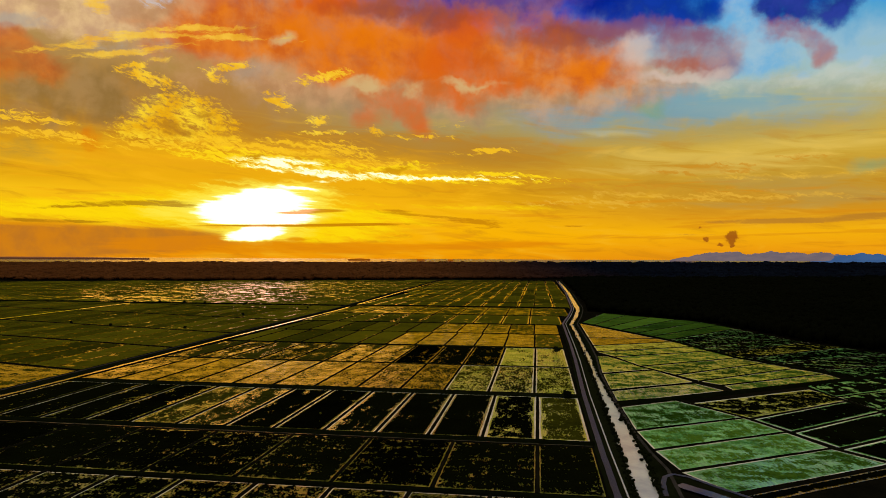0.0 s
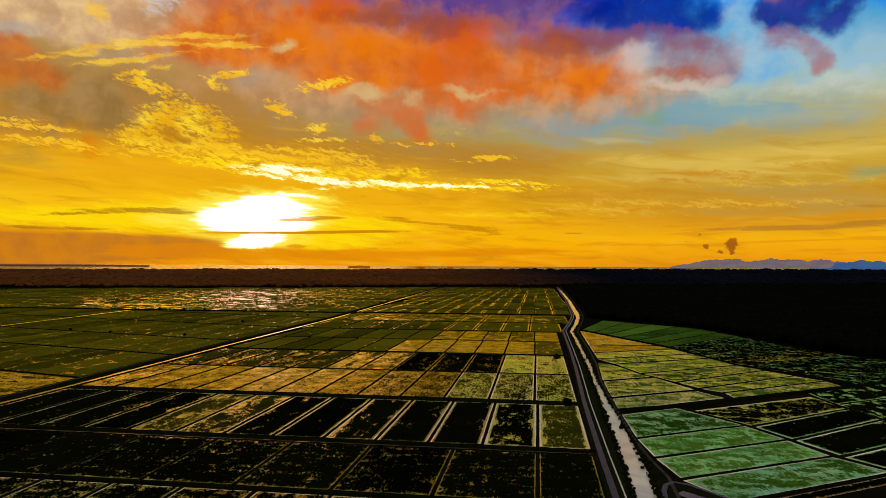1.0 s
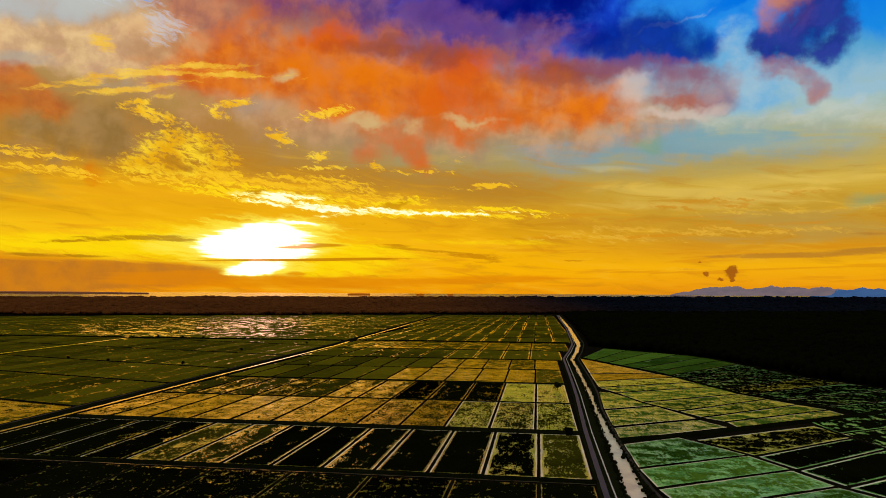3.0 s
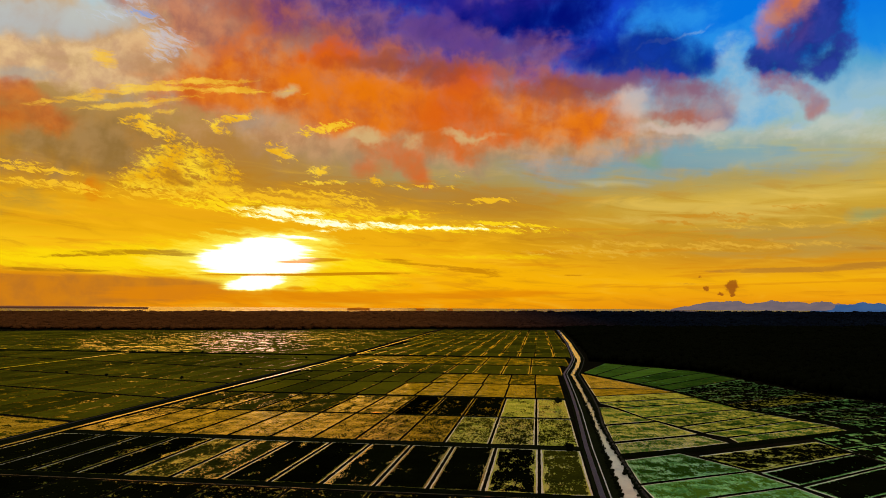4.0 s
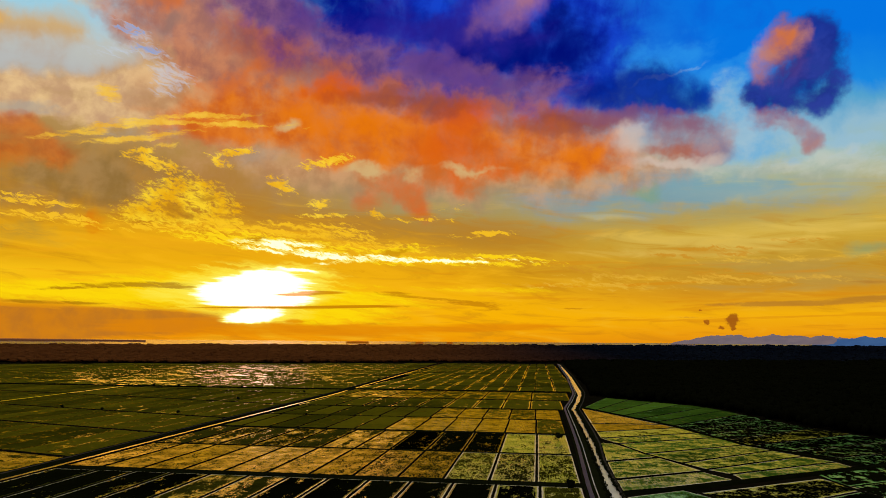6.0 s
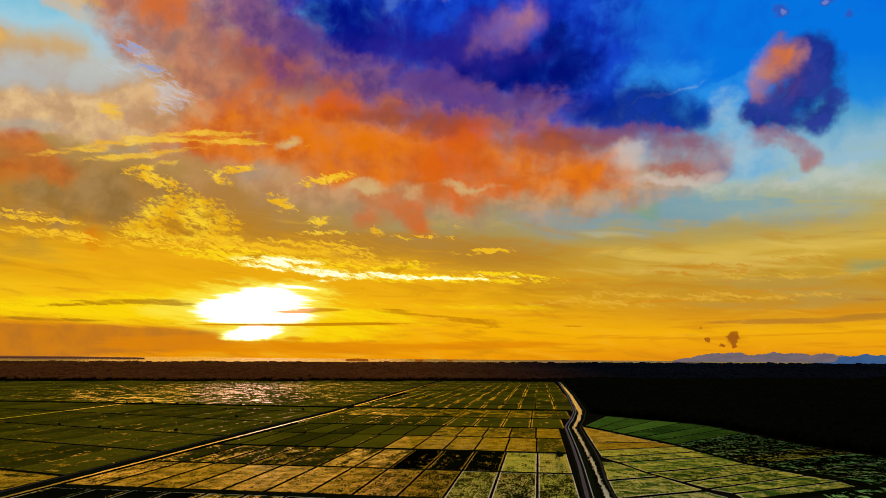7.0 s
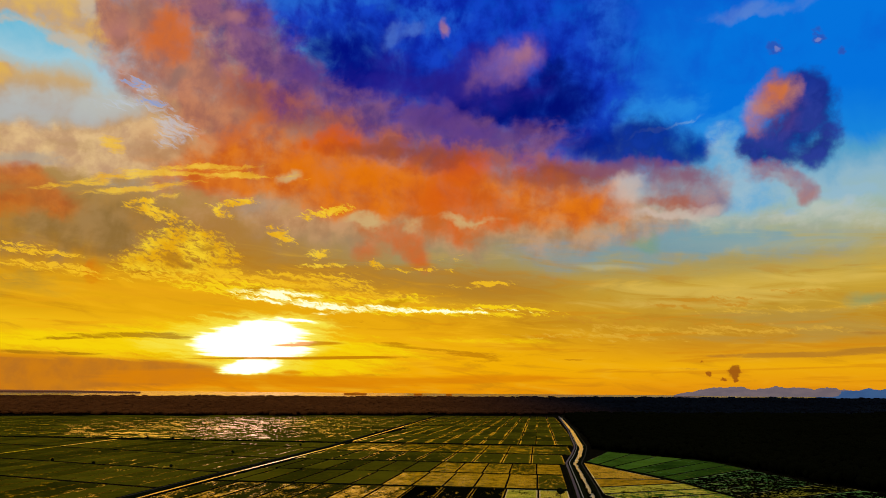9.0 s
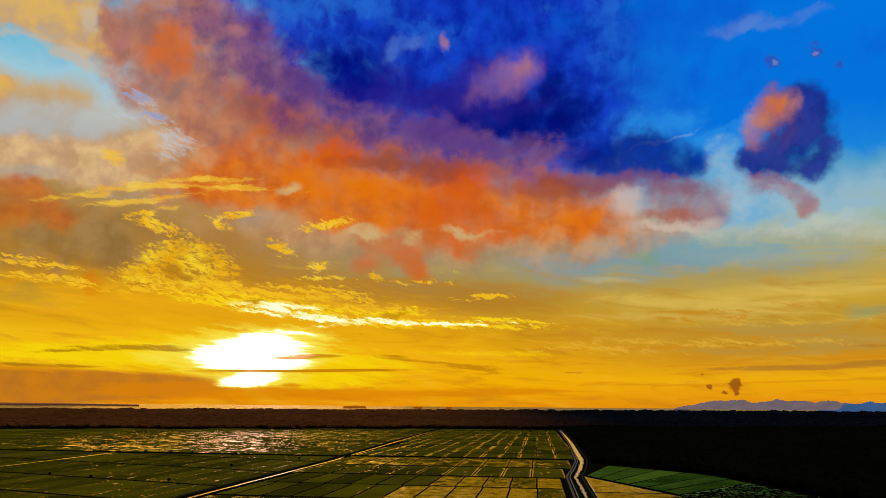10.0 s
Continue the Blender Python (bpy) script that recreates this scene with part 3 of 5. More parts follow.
# the sun's white glare in the clear strip, brighter than the rest
white = k.blobs(warped(S, 0.7, 0.35, 3.0), [(-15.72, 4.4, 7.03, 2.13, 3.7, 1.5), (-15.25, 5.44, 3.64, 1.3, 8, 1), (-13.84, 3.62, 5.12, 1.02, 1.4, 0.9), (-18.14, 4.05, 3.86, 1.18, 1.8, 0.9), (-16.08, 3.2, 6.26, 0.55, 1.4, 0.8), (-12.14, 6.1, 3.75, 0.28, -4.2, 0.7)])
streak = k.blobs(mild, [(-13.92, 8.26, 6.53, 0.66, -0.5, 0.95), (-11.28, 7.51, 9.01, 0.57, -4, 0.95), (-6.22, 7.41, 5.36, 0.39, -1.7, 0.9), (-0.57, 7.12, 8.86, 0.29, -0.5, 0.85), (-9.58, 6.8, 2.68, 0.29, 1.6, 0.8), (5.81, 7.23, 5.85, 0.19, -4.2, 0.6)])
lower_white = k.blobs(warped(S, 0.7, 0.3, 3.0), [(-15.7, 2.29, 3.75, 0.91, 5.1, 1.4), (-16.51, 1.83, 2.65, 0.45, 1, 1), (-16.03, 2.65, 1.43, 0.73, 1.3, 0.8)])
white = k.math("MAXIMUM", k.math("MULTIPLY", white, k.step(el, 2.84, 3.07)), lower_white)
lines = k.noise(k.place(S, 7, 3, 4.5, 0.35, -2), 1.3, 4.0, 0.55)
shine = k.math("ADD", white, k.math("MULTIPLY", centred(lines, 1.0), k.step(white, 0.0, 0.35)))
streak = k.math("ADD", streak, k.math("MULTIPLY", centred(weave, 4.5), k.step(streak, 0.0, 0.5)))
colour = layer(colour, lin(255, 234, 110), k.step(streak, 0.22, 0.72, 0.0, 0.95))
colour = layer(colour, (1.25, 1.12, 0.74, 1.0), k.step(streak, 0.58, 1.05))
colour = layer(colour, lin(255, 236, 90), k.step(shine, 0.02, 0.50, 0.0, 0.95))
colour = layer(colour, SUN_WHITE, k.step(shine, 0.34, 0.74))
cloud(lin(198, 126, 6), [(-12.42, 2.96, 10.14, 0.19, 1.1, 1.5), (-6.79, 3.15, 7.63, 0.19, 0.9, 1.2), (-18.69, 2.82, 4.34, 0.09, 1.5, 0.9)], thread, 0.8, 0.3, 0.9, 0.9, "clean")
cloud(lin(206, 132, 6), [(-10.63, 4.26, 3.76, 0.28, 0.3, 1.3), (-12.49, 4.03, 3.33, 0.19, 1.4, 1.3)], thread, 0.8, 0.3, 0.9, 0.85, "clean")
# below the horizon
colour = k.mix(k.step(el, -0.8, -0.3), lin(40, 34, 20), colour)

back = k.add("ShaderNodeBackground")
k.put(back.inputs[0], colour)
back.inputs[1].default_value = 1.0
k.links.new(back.outputs[0], k.add("ShaderNodeOutputWorld").inputs[0])

sun = new("sun", bpy.data.lights.new("sun", "SUN"))
sun.data.energy, sun.data.angle, sun.data.color = 0.16, radians(26.0), (1.0, 0.40, 0.07)
sun_way = Vector((math.sin(radians(SUN_AZ)) * math.cos(radians(SUN_EL)), math.cos(radians(SUN_AZ)) * math.cos(radians(SUN_EL)), math.sin(radians(SUN_EL))))
sun.matrix_world = look(sun_way * 500, (0, 0, 0))


# ---- materials ----
def material(name):
    m = bpy.data.materials.new(name)
    m.use_nodes = True
    m.node_tree.nodes.clear()
    n = Nodes(m.node_tree)
    return m, n


def finish(n, shader):
    n.links.new(shader, n.add("ShaderNodeOutputMaterial").inputs[0])


def principled(n, colour, rough, bump=None, strength=0.3, distance=0.1, ior=1.45, spec=0.5, tint=None):
    p = n.add("ShaderNodeBsdfPrincipled")
    n.put(p.inputs["Base Color"], colour)
    n.put(p.inputs["Roughness"], rough)
    n.put(p.inputs["IOR"], ior)
    n.put(p.inputs["Specular IOR Level"], spec)
    if tint is not None:
        n.put(p.inputs["Specular Tint"], tint)
    if bump is not None:
        b = n.add("ShaderNodeBump")
        n.put(b.inputs["Height"], bump)
        n.put(b.inputs["Strength"], strength)
        n.put(b.inputs["Distance"], distance)
        n.put(p.inputs["Normal"], b.outputs[0])
    return p.outputs[0]


def place_of(n):
    return n.add("ShaderNodeNewGeometry").outputs["Position"]


def rgb(r, g, b):
    return (r, g, b, 1.0)


def water_material(name, murk, rough, ripple):
    m, n = material(name)
    p = place_of(n)
    silt = n.noise(p, 0.05, 4.0, 0.6, "3D")
    fleck = n.noise(p, 0.9, 5.0, 0.65, "3D")
    base = n.mix(n.step(silt, 0.35, 0.65), murk, rgb(murk[0] * 1.5, murk[1] * 1.45, murk[2] * 1.3))
    wave = n.noise(p, 1.3, 3.0, 0.5, "3D")
    # scum and seedlings break the mirror in flecks
    water = principled(n, base, n.step(fleck, 0.4, 0.7, rough, rough + 0.12), wave, ripple, 0.05, 1.33)
    finish(n, water)
    return m


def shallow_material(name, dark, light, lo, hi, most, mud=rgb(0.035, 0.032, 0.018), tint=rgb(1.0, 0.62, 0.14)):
    """Flooded paddy: a mirror of water, its reflections tinted, broken by seedlings in flecks, drifts and drill rows.
    """
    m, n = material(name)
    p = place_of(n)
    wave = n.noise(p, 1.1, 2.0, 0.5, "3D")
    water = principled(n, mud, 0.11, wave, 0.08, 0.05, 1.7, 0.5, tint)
    patch = n.noise(p, 0.07, 6.0, 0.68, "3D")
    rows = n.noise(n.place(p, 0, 0, 7.0, 1.1, -8.2), 1.0, 5.0, 0.7)
    drills = n.noise(n.place(p, 0, 0, 0.9, 14.0, -8.2), 1.0, 3.0, 0.6)
    fleck = n.noise(p, 0.8, 4.0, 0.7, "3D")
    rnd = n.add("ShaderNodeObjectInfo").outputs["Random"]
    cover = n.math("ADD", n.math("MULTIPLY", patch, 0.55), n.math("ADD", n.math("MULTIPLY", rows, 0.25), n.math("MULTIPLY", fleck, 0.25)))
    cover = n.math("ADD", cover, n.math("MULTIPLY", n.math("SUBTRACT", drills, 0.5), 0.34))
    cover = n.math("ADD", cover, n.math("MULTIPLY", n.math("SUBTRACT", rnd, 0.5), 0.12))
    tone = n.math("ADD", n.math("MULTIPLY", patch, 0.6), n.math("MULTIPLY", fleck, 0.4))
    shoots = principled(n, n.mix(n.step(tone, 0.36, 0.62), light, dark), 0.9, fleck, 0.6, 0.2, 1.4, 0.0)
    s = n.add("ShaderNodeMixShader")
    n.put(s.inputs[0], n.step(cover, lo, hi, 0.04, most))
    n.links.new(water, s.inputs[1])
    n.links.new(shoots, s.inputs[2])
    finish(n, s.outputs[0])
    return m


def plant_material(name, dark, light, scale, through_light=0.25, rough=0.6, wax=0.0, east=None):
    """wax: the gloss of the leaves. east: two blue haze colours, painted in towards the east."""
    m, n = material(name)
    p = place_of(n)
    big = n.noise(p, scale * 0.08, 4.0, 0.6, "3D")
    small = n.noise(p, scale, 4.0, 0.7, "3D")
    rnd = n.add("ShaderNodeObjectInfo").outputs["Random"]
    f = n.math("ADD", n.math("MULTIPLY", big, 0.5), n.math("ADD", n.math("MULTIPLY", small, 0.4), n.math("MULTIPLY", rnd, 0.25)))
    c = n.mix(n.step(f, 0.35, 0.8), dark, light)
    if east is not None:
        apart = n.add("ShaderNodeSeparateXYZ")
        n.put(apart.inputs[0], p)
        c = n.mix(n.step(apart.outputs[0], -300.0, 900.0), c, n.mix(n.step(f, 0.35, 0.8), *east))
    leaf = principled(n, c, rough, small, 0.8, 0.3, 1.4, wax)
    t = n.add("ShaderNodeBsdfTranslucent")
    n.put(t.inputs[0], n.mix(0.5, c, rgb(light[0] * 1.4, light[1] * 1.3, light[2])))
    s = n.add("ShaderNodeMixShader")
    n.put(s.inputs[0], through_light)
    n.links.new(leaf, s.inputs[1])
    n.links.new(t.outputs[0], s.inputs[2])
    finish(n, s.outputs[0])
    return m


def earth_material(name, dark, light, scale=0.6, rough=0.95, spec=0.0):
    m, n = material(name)
    p = place_of(n)
    big = n.noise(p, scale * 0.1, 4.0, 0.6, "3D")
    small = n.noise(p, scale * 3, 5.0, 0.7, "3D")
    f = n.math("ADD", n.math("MULTIPLY", big, 0.55), n.math("MULTIPLY", small, 0.45))
    finish(n, principled(n, n.mix(n.step(f, 0.35, 0.65), dark, light), rough, small, 0.7, 0.15, 1.45, spec))
    return m


# sunset gold of the mirrored sky is painted into shoots and gloss tint
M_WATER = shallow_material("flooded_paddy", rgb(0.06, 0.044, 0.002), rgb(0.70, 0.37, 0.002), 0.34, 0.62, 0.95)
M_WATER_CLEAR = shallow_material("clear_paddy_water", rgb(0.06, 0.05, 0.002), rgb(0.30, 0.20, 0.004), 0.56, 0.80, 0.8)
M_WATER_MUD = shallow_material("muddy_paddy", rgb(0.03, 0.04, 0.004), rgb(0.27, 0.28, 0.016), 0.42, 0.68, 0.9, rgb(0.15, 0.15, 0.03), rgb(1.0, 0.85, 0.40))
# seedling greens, brightened in colour to stand in for reflected sky
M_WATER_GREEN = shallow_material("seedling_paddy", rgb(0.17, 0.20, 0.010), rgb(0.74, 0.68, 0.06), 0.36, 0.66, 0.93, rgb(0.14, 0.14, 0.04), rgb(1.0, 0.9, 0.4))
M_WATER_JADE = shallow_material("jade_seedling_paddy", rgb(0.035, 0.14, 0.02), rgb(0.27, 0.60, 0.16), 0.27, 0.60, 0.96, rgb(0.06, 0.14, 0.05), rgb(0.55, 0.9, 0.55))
M_CANAL = water_material("silty_canal_water", rgb(0.36, 0.35, 0.30), 0.06, 0.05)
M_RIM = water_material("shallow_silty_water", rgb(0.42, 0.40, 0.28), 0.10, 0.03)
M_DITCH = water_material("ditch_water", rgb(0.04, 0.035, 0.02), 0.04, 0.06)
M_SEA = water_material("sea_water", rgb(0.03, 0.03, 0.02), 0.16, 0.0)
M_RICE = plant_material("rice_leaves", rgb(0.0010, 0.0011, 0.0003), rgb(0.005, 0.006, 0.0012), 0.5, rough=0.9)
M_RICE_GREEN = plant_material("green_rice_leaves", rgb(0.038, 0.042, 0.0025), rgb(0.165, 0.148, 0.006), 0.12, 0.4, 0.9)
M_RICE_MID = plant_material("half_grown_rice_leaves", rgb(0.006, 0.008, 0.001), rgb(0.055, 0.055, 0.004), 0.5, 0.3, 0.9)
M_RICE_LUSH = plant_material("lush_rice_leaves", rgb(0.010, 0.038, 0.004), rgb(0.12, 0.25, 0.024), 0.3, 0.4, 0.9)
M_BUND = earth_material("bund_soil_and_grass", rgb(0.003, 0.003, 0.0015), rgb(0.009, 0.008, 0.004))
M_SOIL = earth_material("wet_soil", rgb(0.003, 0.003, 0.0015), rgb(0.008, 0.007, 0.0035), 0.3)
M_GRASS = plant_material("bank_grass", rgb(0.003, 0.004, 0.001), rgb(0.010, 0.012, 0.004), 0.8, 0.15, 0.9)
M_TRACK = earth_material("gravel_track", rgb(0.018, 0.016, 0.014), rgb(0.045, 0.038, 0.030), 1.0, 0.9, 0.0)
M_ASPHALT = earth_material("worn_asphalt", rgb(0.014, 0.014, 0.017), rgb(0.034, 0.034, 0.041), 0.6, 0.5, 0.2)
M_CONCRETE = earth_material("pale_concrete", rgb(0.35, 0.34, 0.31), rgb(0.5, 0.48, 0.44), 0.8, 0.7)
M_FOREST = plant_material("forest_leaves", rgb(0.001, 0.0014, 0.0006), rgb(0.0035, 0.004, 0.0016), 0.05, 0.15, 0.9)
# haze is painted into the leaf colours: sunset brown west, dim blue east
M_HAZED_FOREST = plant_material("hazed_far_forest_leaves", rgb(0.09, 0.032, 0.009), rgb(0.20, 0.074, 0.02), 0.02, 0.3, 0.9, 0.0, (rgb(0.003, 0.005, 0.010), rgb(0.009, 0.015, 0.028)))
M_LEAF = plant_material("tree_leaves", rgb(0.005, 0.007, 0.003), rgb(0.018, 0.024, 0.008), 0.8, 0.2)
M_BARK = earth_material("bark", rgb(0.04, 0.03, 0.02), rgb(0.10, 0.08, 0.06), 2.0)


def haze_glow_material(name, colour, glow):
    """Far hills in sunset haze; the haze is painted in as their own glow."""
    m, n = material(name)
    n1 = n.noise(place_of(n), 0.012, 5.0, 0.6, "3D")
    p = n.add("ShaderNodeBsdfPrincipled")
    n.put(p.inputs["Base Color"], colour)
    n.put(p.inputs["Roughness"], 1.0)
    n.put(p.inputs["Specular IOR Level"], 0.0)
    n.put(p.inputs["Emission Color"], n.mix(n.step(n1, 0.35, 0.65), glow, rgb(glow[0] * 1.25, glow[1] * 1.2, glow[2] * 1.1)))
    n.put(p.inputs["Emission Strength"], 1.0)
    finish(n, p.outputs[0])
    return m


# hills, islands and headland: the lit haze before them is put into emission
M_HILL = haze_glow_material("hazy_hills", rgb(0.02, 0.02, 0.025), lin(104, 92, 100))
M_HILL_BLUE = haze_glow_material("hazy_blue_hills", rgb(0.01, 0.015, 0.03), lin(50, 82, 128))
M_ISLE = haze_glow_material("hazy_islands", rgb(0.05, 0.03, 0.02), lin(176, 98, 8))
M_CAPE = haze_glow_material("hazy_headland", rgb(0.05, 0.03, 0.02), lin(104, 62, 40))


# ---- the plan: u across the fields, v along the canal, in metres ----
TURN = radians(8.2)
CU, SU = math.cos(TURN), math.sin(TURN)
WATER_Z, SOIL_Z = -0.12, -0.35


def xy(u, v):
    return u * CU + v * SU, -u * SU + v * CU


def hashed(i, j, seed):
    h = np.sin(i * 127.1 + j * 311.7 + seed * 74.7) * 43758.5453
    return h - np.floor(h)


def value_noise(x, y, seed):
    i, j = np.floor(x), np.floor(y)
    f, g = x - i, y - j
    f, g = f * f * (3 - 2 * f), g * g * (3 - 2 * g)
    a, b = hashed(i, j, seed), hashed(i + 1, j, seed)
    c, d = hashed(i, j + 1, seed), hashed(i + 1, j + 1, seed)
    return (a * (1 - f) + b * f) * (1 - g) + (c * (1 - f) + d * f) * g


def fbm(x, y, seed, octaves=4):
    total, amp, size = 0.0, 0.5, 1.0
    for o in range(octaves):
        total = total + amp * value_noise(x * size, y * size, seed + o * 3.1)
        amp, size = amp * 0.55, size * 2.1
    return total / (1 - 0.55 ** octaves) * 0.9


def mesh_object(name, verts, faces, mat, parent=None, smooth=False):
    """A mesh from arrays: verts (n, 3), faces (m, 3 or 4)."""
    verts, faces = np.asarray(verts, float), np.asarray(faces, int)
    me = bpy.data.meshes.new(name)
    n = faces.shape[1]
    me.vertices.add(len(verts))
    me.vertices.foreach_set("co", verts.ravel())
    me.loops.add(faces.size)
    me.loops.foreach_set("vertex_index", faces.ravel())
    me.polygons.add(len(faces))
    me.polygons.foreach_set("loop_start", np.arange(0, faces.size, n))
    if smooth:
        me.polygons.foreach_set("use_smooth", np.ones(len(faces), bool))
    me.update(calc_edges=True)
    me.materials.append(mat)
    ob = new(name, me)
    if parent is not None:
        ob.parent = parent
    return ob


def resample(points, step):
    pts = np.array(points, float)
    seg = np.hypot(*np.diff(pts, axis=0).T)
    at = np.r_[0, np.cumsum(seg)]
    s = np.linspace(0, at[-1], max(2, int(at[-1] / step) + 1))
    return np.c_[np.interp(s, at, pts[:, 0]), np.interp(s, at, pts[:, 1])]


def sweep(name, points, profile, mat, step=5.0, ragged=0.0, seed=0, parent=None, base_z=None):
    """A strip of the given section (offset, height) along a line of the plan. ragged: how uneven its edges are."""
    p = resample(points, step)
    d = np.gradient(p, axis=0)
    d /= np.maximum(np.hypot(d[:, 0], d[:, 1]), 1e-6)[:, None]
    side = np.c_[d[:, 1], -d[:, 0]]
    rng = np.random.default_rng(seed + 11)
    rows = []
    for off, z in profile:
        wob = ragged * (rng.random(len(p)) - 0.5)
        q = p + side * (off + wob)[:, None]
        x, y = xy(q[:, 0], q[:, 1])
        rows.append(np.c_[x, y, z + (0.15 * ragged * (rng.random(len(p)) - 0.5) if z > 0.05 else np.zeros(len(p)))])
    n, m = len(p), len(profile)
    verts = np.concatenate(rows)
    a = (np.arange(m - 1)[:, None] * n + np.arange(n - 1)[None, :]).ravel()
    faces = np.c_[a, a + n, a + n + 1, a + 1]
    ob = mesh_object(name, verts, faces, mat, parent)
    return ob


def far_edge(u):
    """Where the paddies end and the far forest begins."""
    return np.interp(u, [-2300, -1940, -1226, -416, 80, 400], [2010, 2165, 2470, 2825, 2890, 2900])


# ---- ground: one sheet to the horizon, flat in the fields, rising slowly under the far forest ----
def rise(x, y):
    r = np.hypot(x, y)
    az_deg = np.degrees(np.arctan2(x, y))
    s = np.clip((r - 2750) / 1700, 0, 1)
    return SOIL_Z + (50.0 + np.clip(az_deg + 34, 0, 60) * 0.34) * s ** 1.15


rings = np.r_[0, np.linspace(60, 2700, 34), np.linspace(2760, 4470, 30)]
spokes = np.linspace(0, 2 * math.pi, 145)[:-1]
gx, gy = rings[:, None] * np.sin(spokes), rings[:, None] * np.cos(spokes)
gi = (np.arange(len(rings) - 1)[:, None] * 144 + np.arange(144)[None, :])
gj = (np.arange(len(rings) - 1)[:, None] * 144 + (np.arange(144)[None, :] + 1) % 144)
ground = mesh_object("ground", np.c_[gx.ravel(), gy.ravel(), rise(gx, gy).ravel()],
                     np.stack([gi, gi + 144, gj + 144, gj], -1).reshape(-1, 4)[:, ::-1], M_SOIL, smooth=True)
tagged(ground, "dark wet soil plain under fields and far forest", "ground", kind="structure")

# the sea beyond the far forest, up to the horizon
sea_az = np.radians(np.linspace(-80, 80, 161))
sea_r, sea_z = np.array([4420.0, 4490.0, 4720.0, 4960.0]), np.array([60.0, 64.5, 79.5, 95.0])
sx, sy = sea_r[:, None] * np.sin(sea_az), sea_r[:, None] * np.cos(sea_az)
si = (np.arange(3)[:, None] * 161 + np.arange(160)[None, :])
sea = mesh_object("sea", np.c_[sx.ravel(), sy.ravel(), np.repeat(sea_z, 161)],
                  np.stack([si, si + 1, si + 162, si + 161], -1).reshape(-1, 4), M_SEA, smooth=True)
tagged(sea, "calm sea glowing gold under the setting sun", "sea", kind="structure")


# ---- paddies ----
def quad_uv(c, a, b):
    """Bilinear place in a plot with the corners c (near left, near right, far right, far left)."""
    c = np.array(c, float)
    a, b = a[..., None], b[..., None]
    return (c[0] * (1 - a) + c[1] * a) * (1 - b) + (c[3] * (1 - a) + c[2] * a) * b


PLOTS = 0


def paddy(corners, cover, margin=1.3, lush=False, green=False, label="", scale=7.0, streak=1.0, stipple=0.10, water=None, stand=None, rim=0.0):
    """A flooded field: a sheet of water, and on it the rice that covers part of it."""
    global PLOTS
    PLOTS += 1
    seed = PLOTS * 1.37
    c = np.array(corners, float)
    wide = (np.hypot(*(c[1] - c[0])) + np.hypot(*(c[2] - c[3]))) / 2
    long = (np.hypot(*(c[3] - c[0])) + np.hypot(*(c[2] - c[1]))) / 2
    x, y = xy(c[:, 0], c[:, 1])
    far = max(200.0, float(np.hypot(x.mean(), y.mean())))
    mid = np.array([x.mean(), y.mean(), 0])
    field = mesh_object("paddy_field", np.c_[x, y, np.full(4, WATER_Z)] - mid, [[0, 1, 2, 3]], water or M_WATER)
    field.location = mid
    words = label or ("flooded paddy field dense with dark young rice" if cover > 0.7 else
                      "flooded paddy field with sparse rice, mirroring the sky" if cover < 0.4 else
                      "flooded paddy field half covered by young rice")
    tagged(field, words, "paddy field", "paddy fields")
    rng = np.random.default_rng(PLOTS)
    if rim > 0:
        # a ragged strip of open water between the stand and the bund
        s = np.linspace(0, 4, 65)[:-1]
        side, f = np.floor(s).astype(int), s - np.floor(s)
        ra = np.choose(side, (f, 1 + f * 0, 1 - f, f * 0))
        rb = np.choose(side, (f * 0, f, 1 + f * 0, 1 - f))
        inset = rim * (0.45 + 1.1 * fbm(s * 7.0, s * 0, seed, 3))
        ia, ib = np.clip(ra, inset / wide, 1 - inset / wide), np.clip(rb, inset / long, 1 - inset / long)
        ring = np.concatenate([quad_uv(c, ra, rb), quad_uv(c, ia, ib)])
        rx, ry = xy(ring[:, 0], ring[:, 1])
        i = np.arange(64)
        mesh_object("open_water", np.c_[rx, ry, np.full(128, WATER_Z + 0.012)] - mid, np.c_[i, (i + 1) % 64, (i + 1) % 64 + 64, i + 64], M_RIM, field)
    if cover <= 0:
        return field
    # rice: cells of a fine grid where the stand grows, blades at uneven height
    cw, cl = (max(0.4, far * 0.0013), max(0.7, far * 0.0032)) if far < 620 else (far * 0.0016, far * 0.0040)
    na, nb = max(4, int((wide - 2 * margin) / cw)), max(4, int((long - 2 * margin) / cl))
    a = np.linspace(margin / wide, 1 - margin / wide, na + 1)
    b = np.linspace(margin / long, 1 - margin / long, nb + 1)
    A, B = np.meshgrid(a, b)
    A = A + (rng.random(A.shape) - 0.5) * 0.8 * (a[1] - a[0])
    B = B + (rng.random(B.shape) - 0.5) * 0.8 * (b[1] - b[0])
    q = quad_uv(c, A, B)
    u, v = q[..., 0], q[..., 1]
    n = 0.55 * fbm(u / scale, v / (scale * streak), seed, 4) + 0.30 * fbm(u / 2.4, v / 3.0, seed + 5, 3) + 0.15 * fbm(u / 0.9, v / 9.0, seed + 9, 2)
    edge = np.minimum(np.minimum(A * wide, (1 - A) * wide), np.minimum(B * long, (1 - B) * long))
    n = n - 0.16 * np.clip(1 - (edge - margin) / 2.5, 0, 1) * rng.random(A.shape)
    cell = (n[1:, 1:] + n[:-1, 1:] + n[1:, :-1] + n[:-1, :-1]) / 4
    cell = cell + stipple * (rng.random(cell.shape) - 0.5)
    cut = np.quantile(cell, 1 - cover)
    keep = cell > cut
    if keep.sum() < 3:
        return field
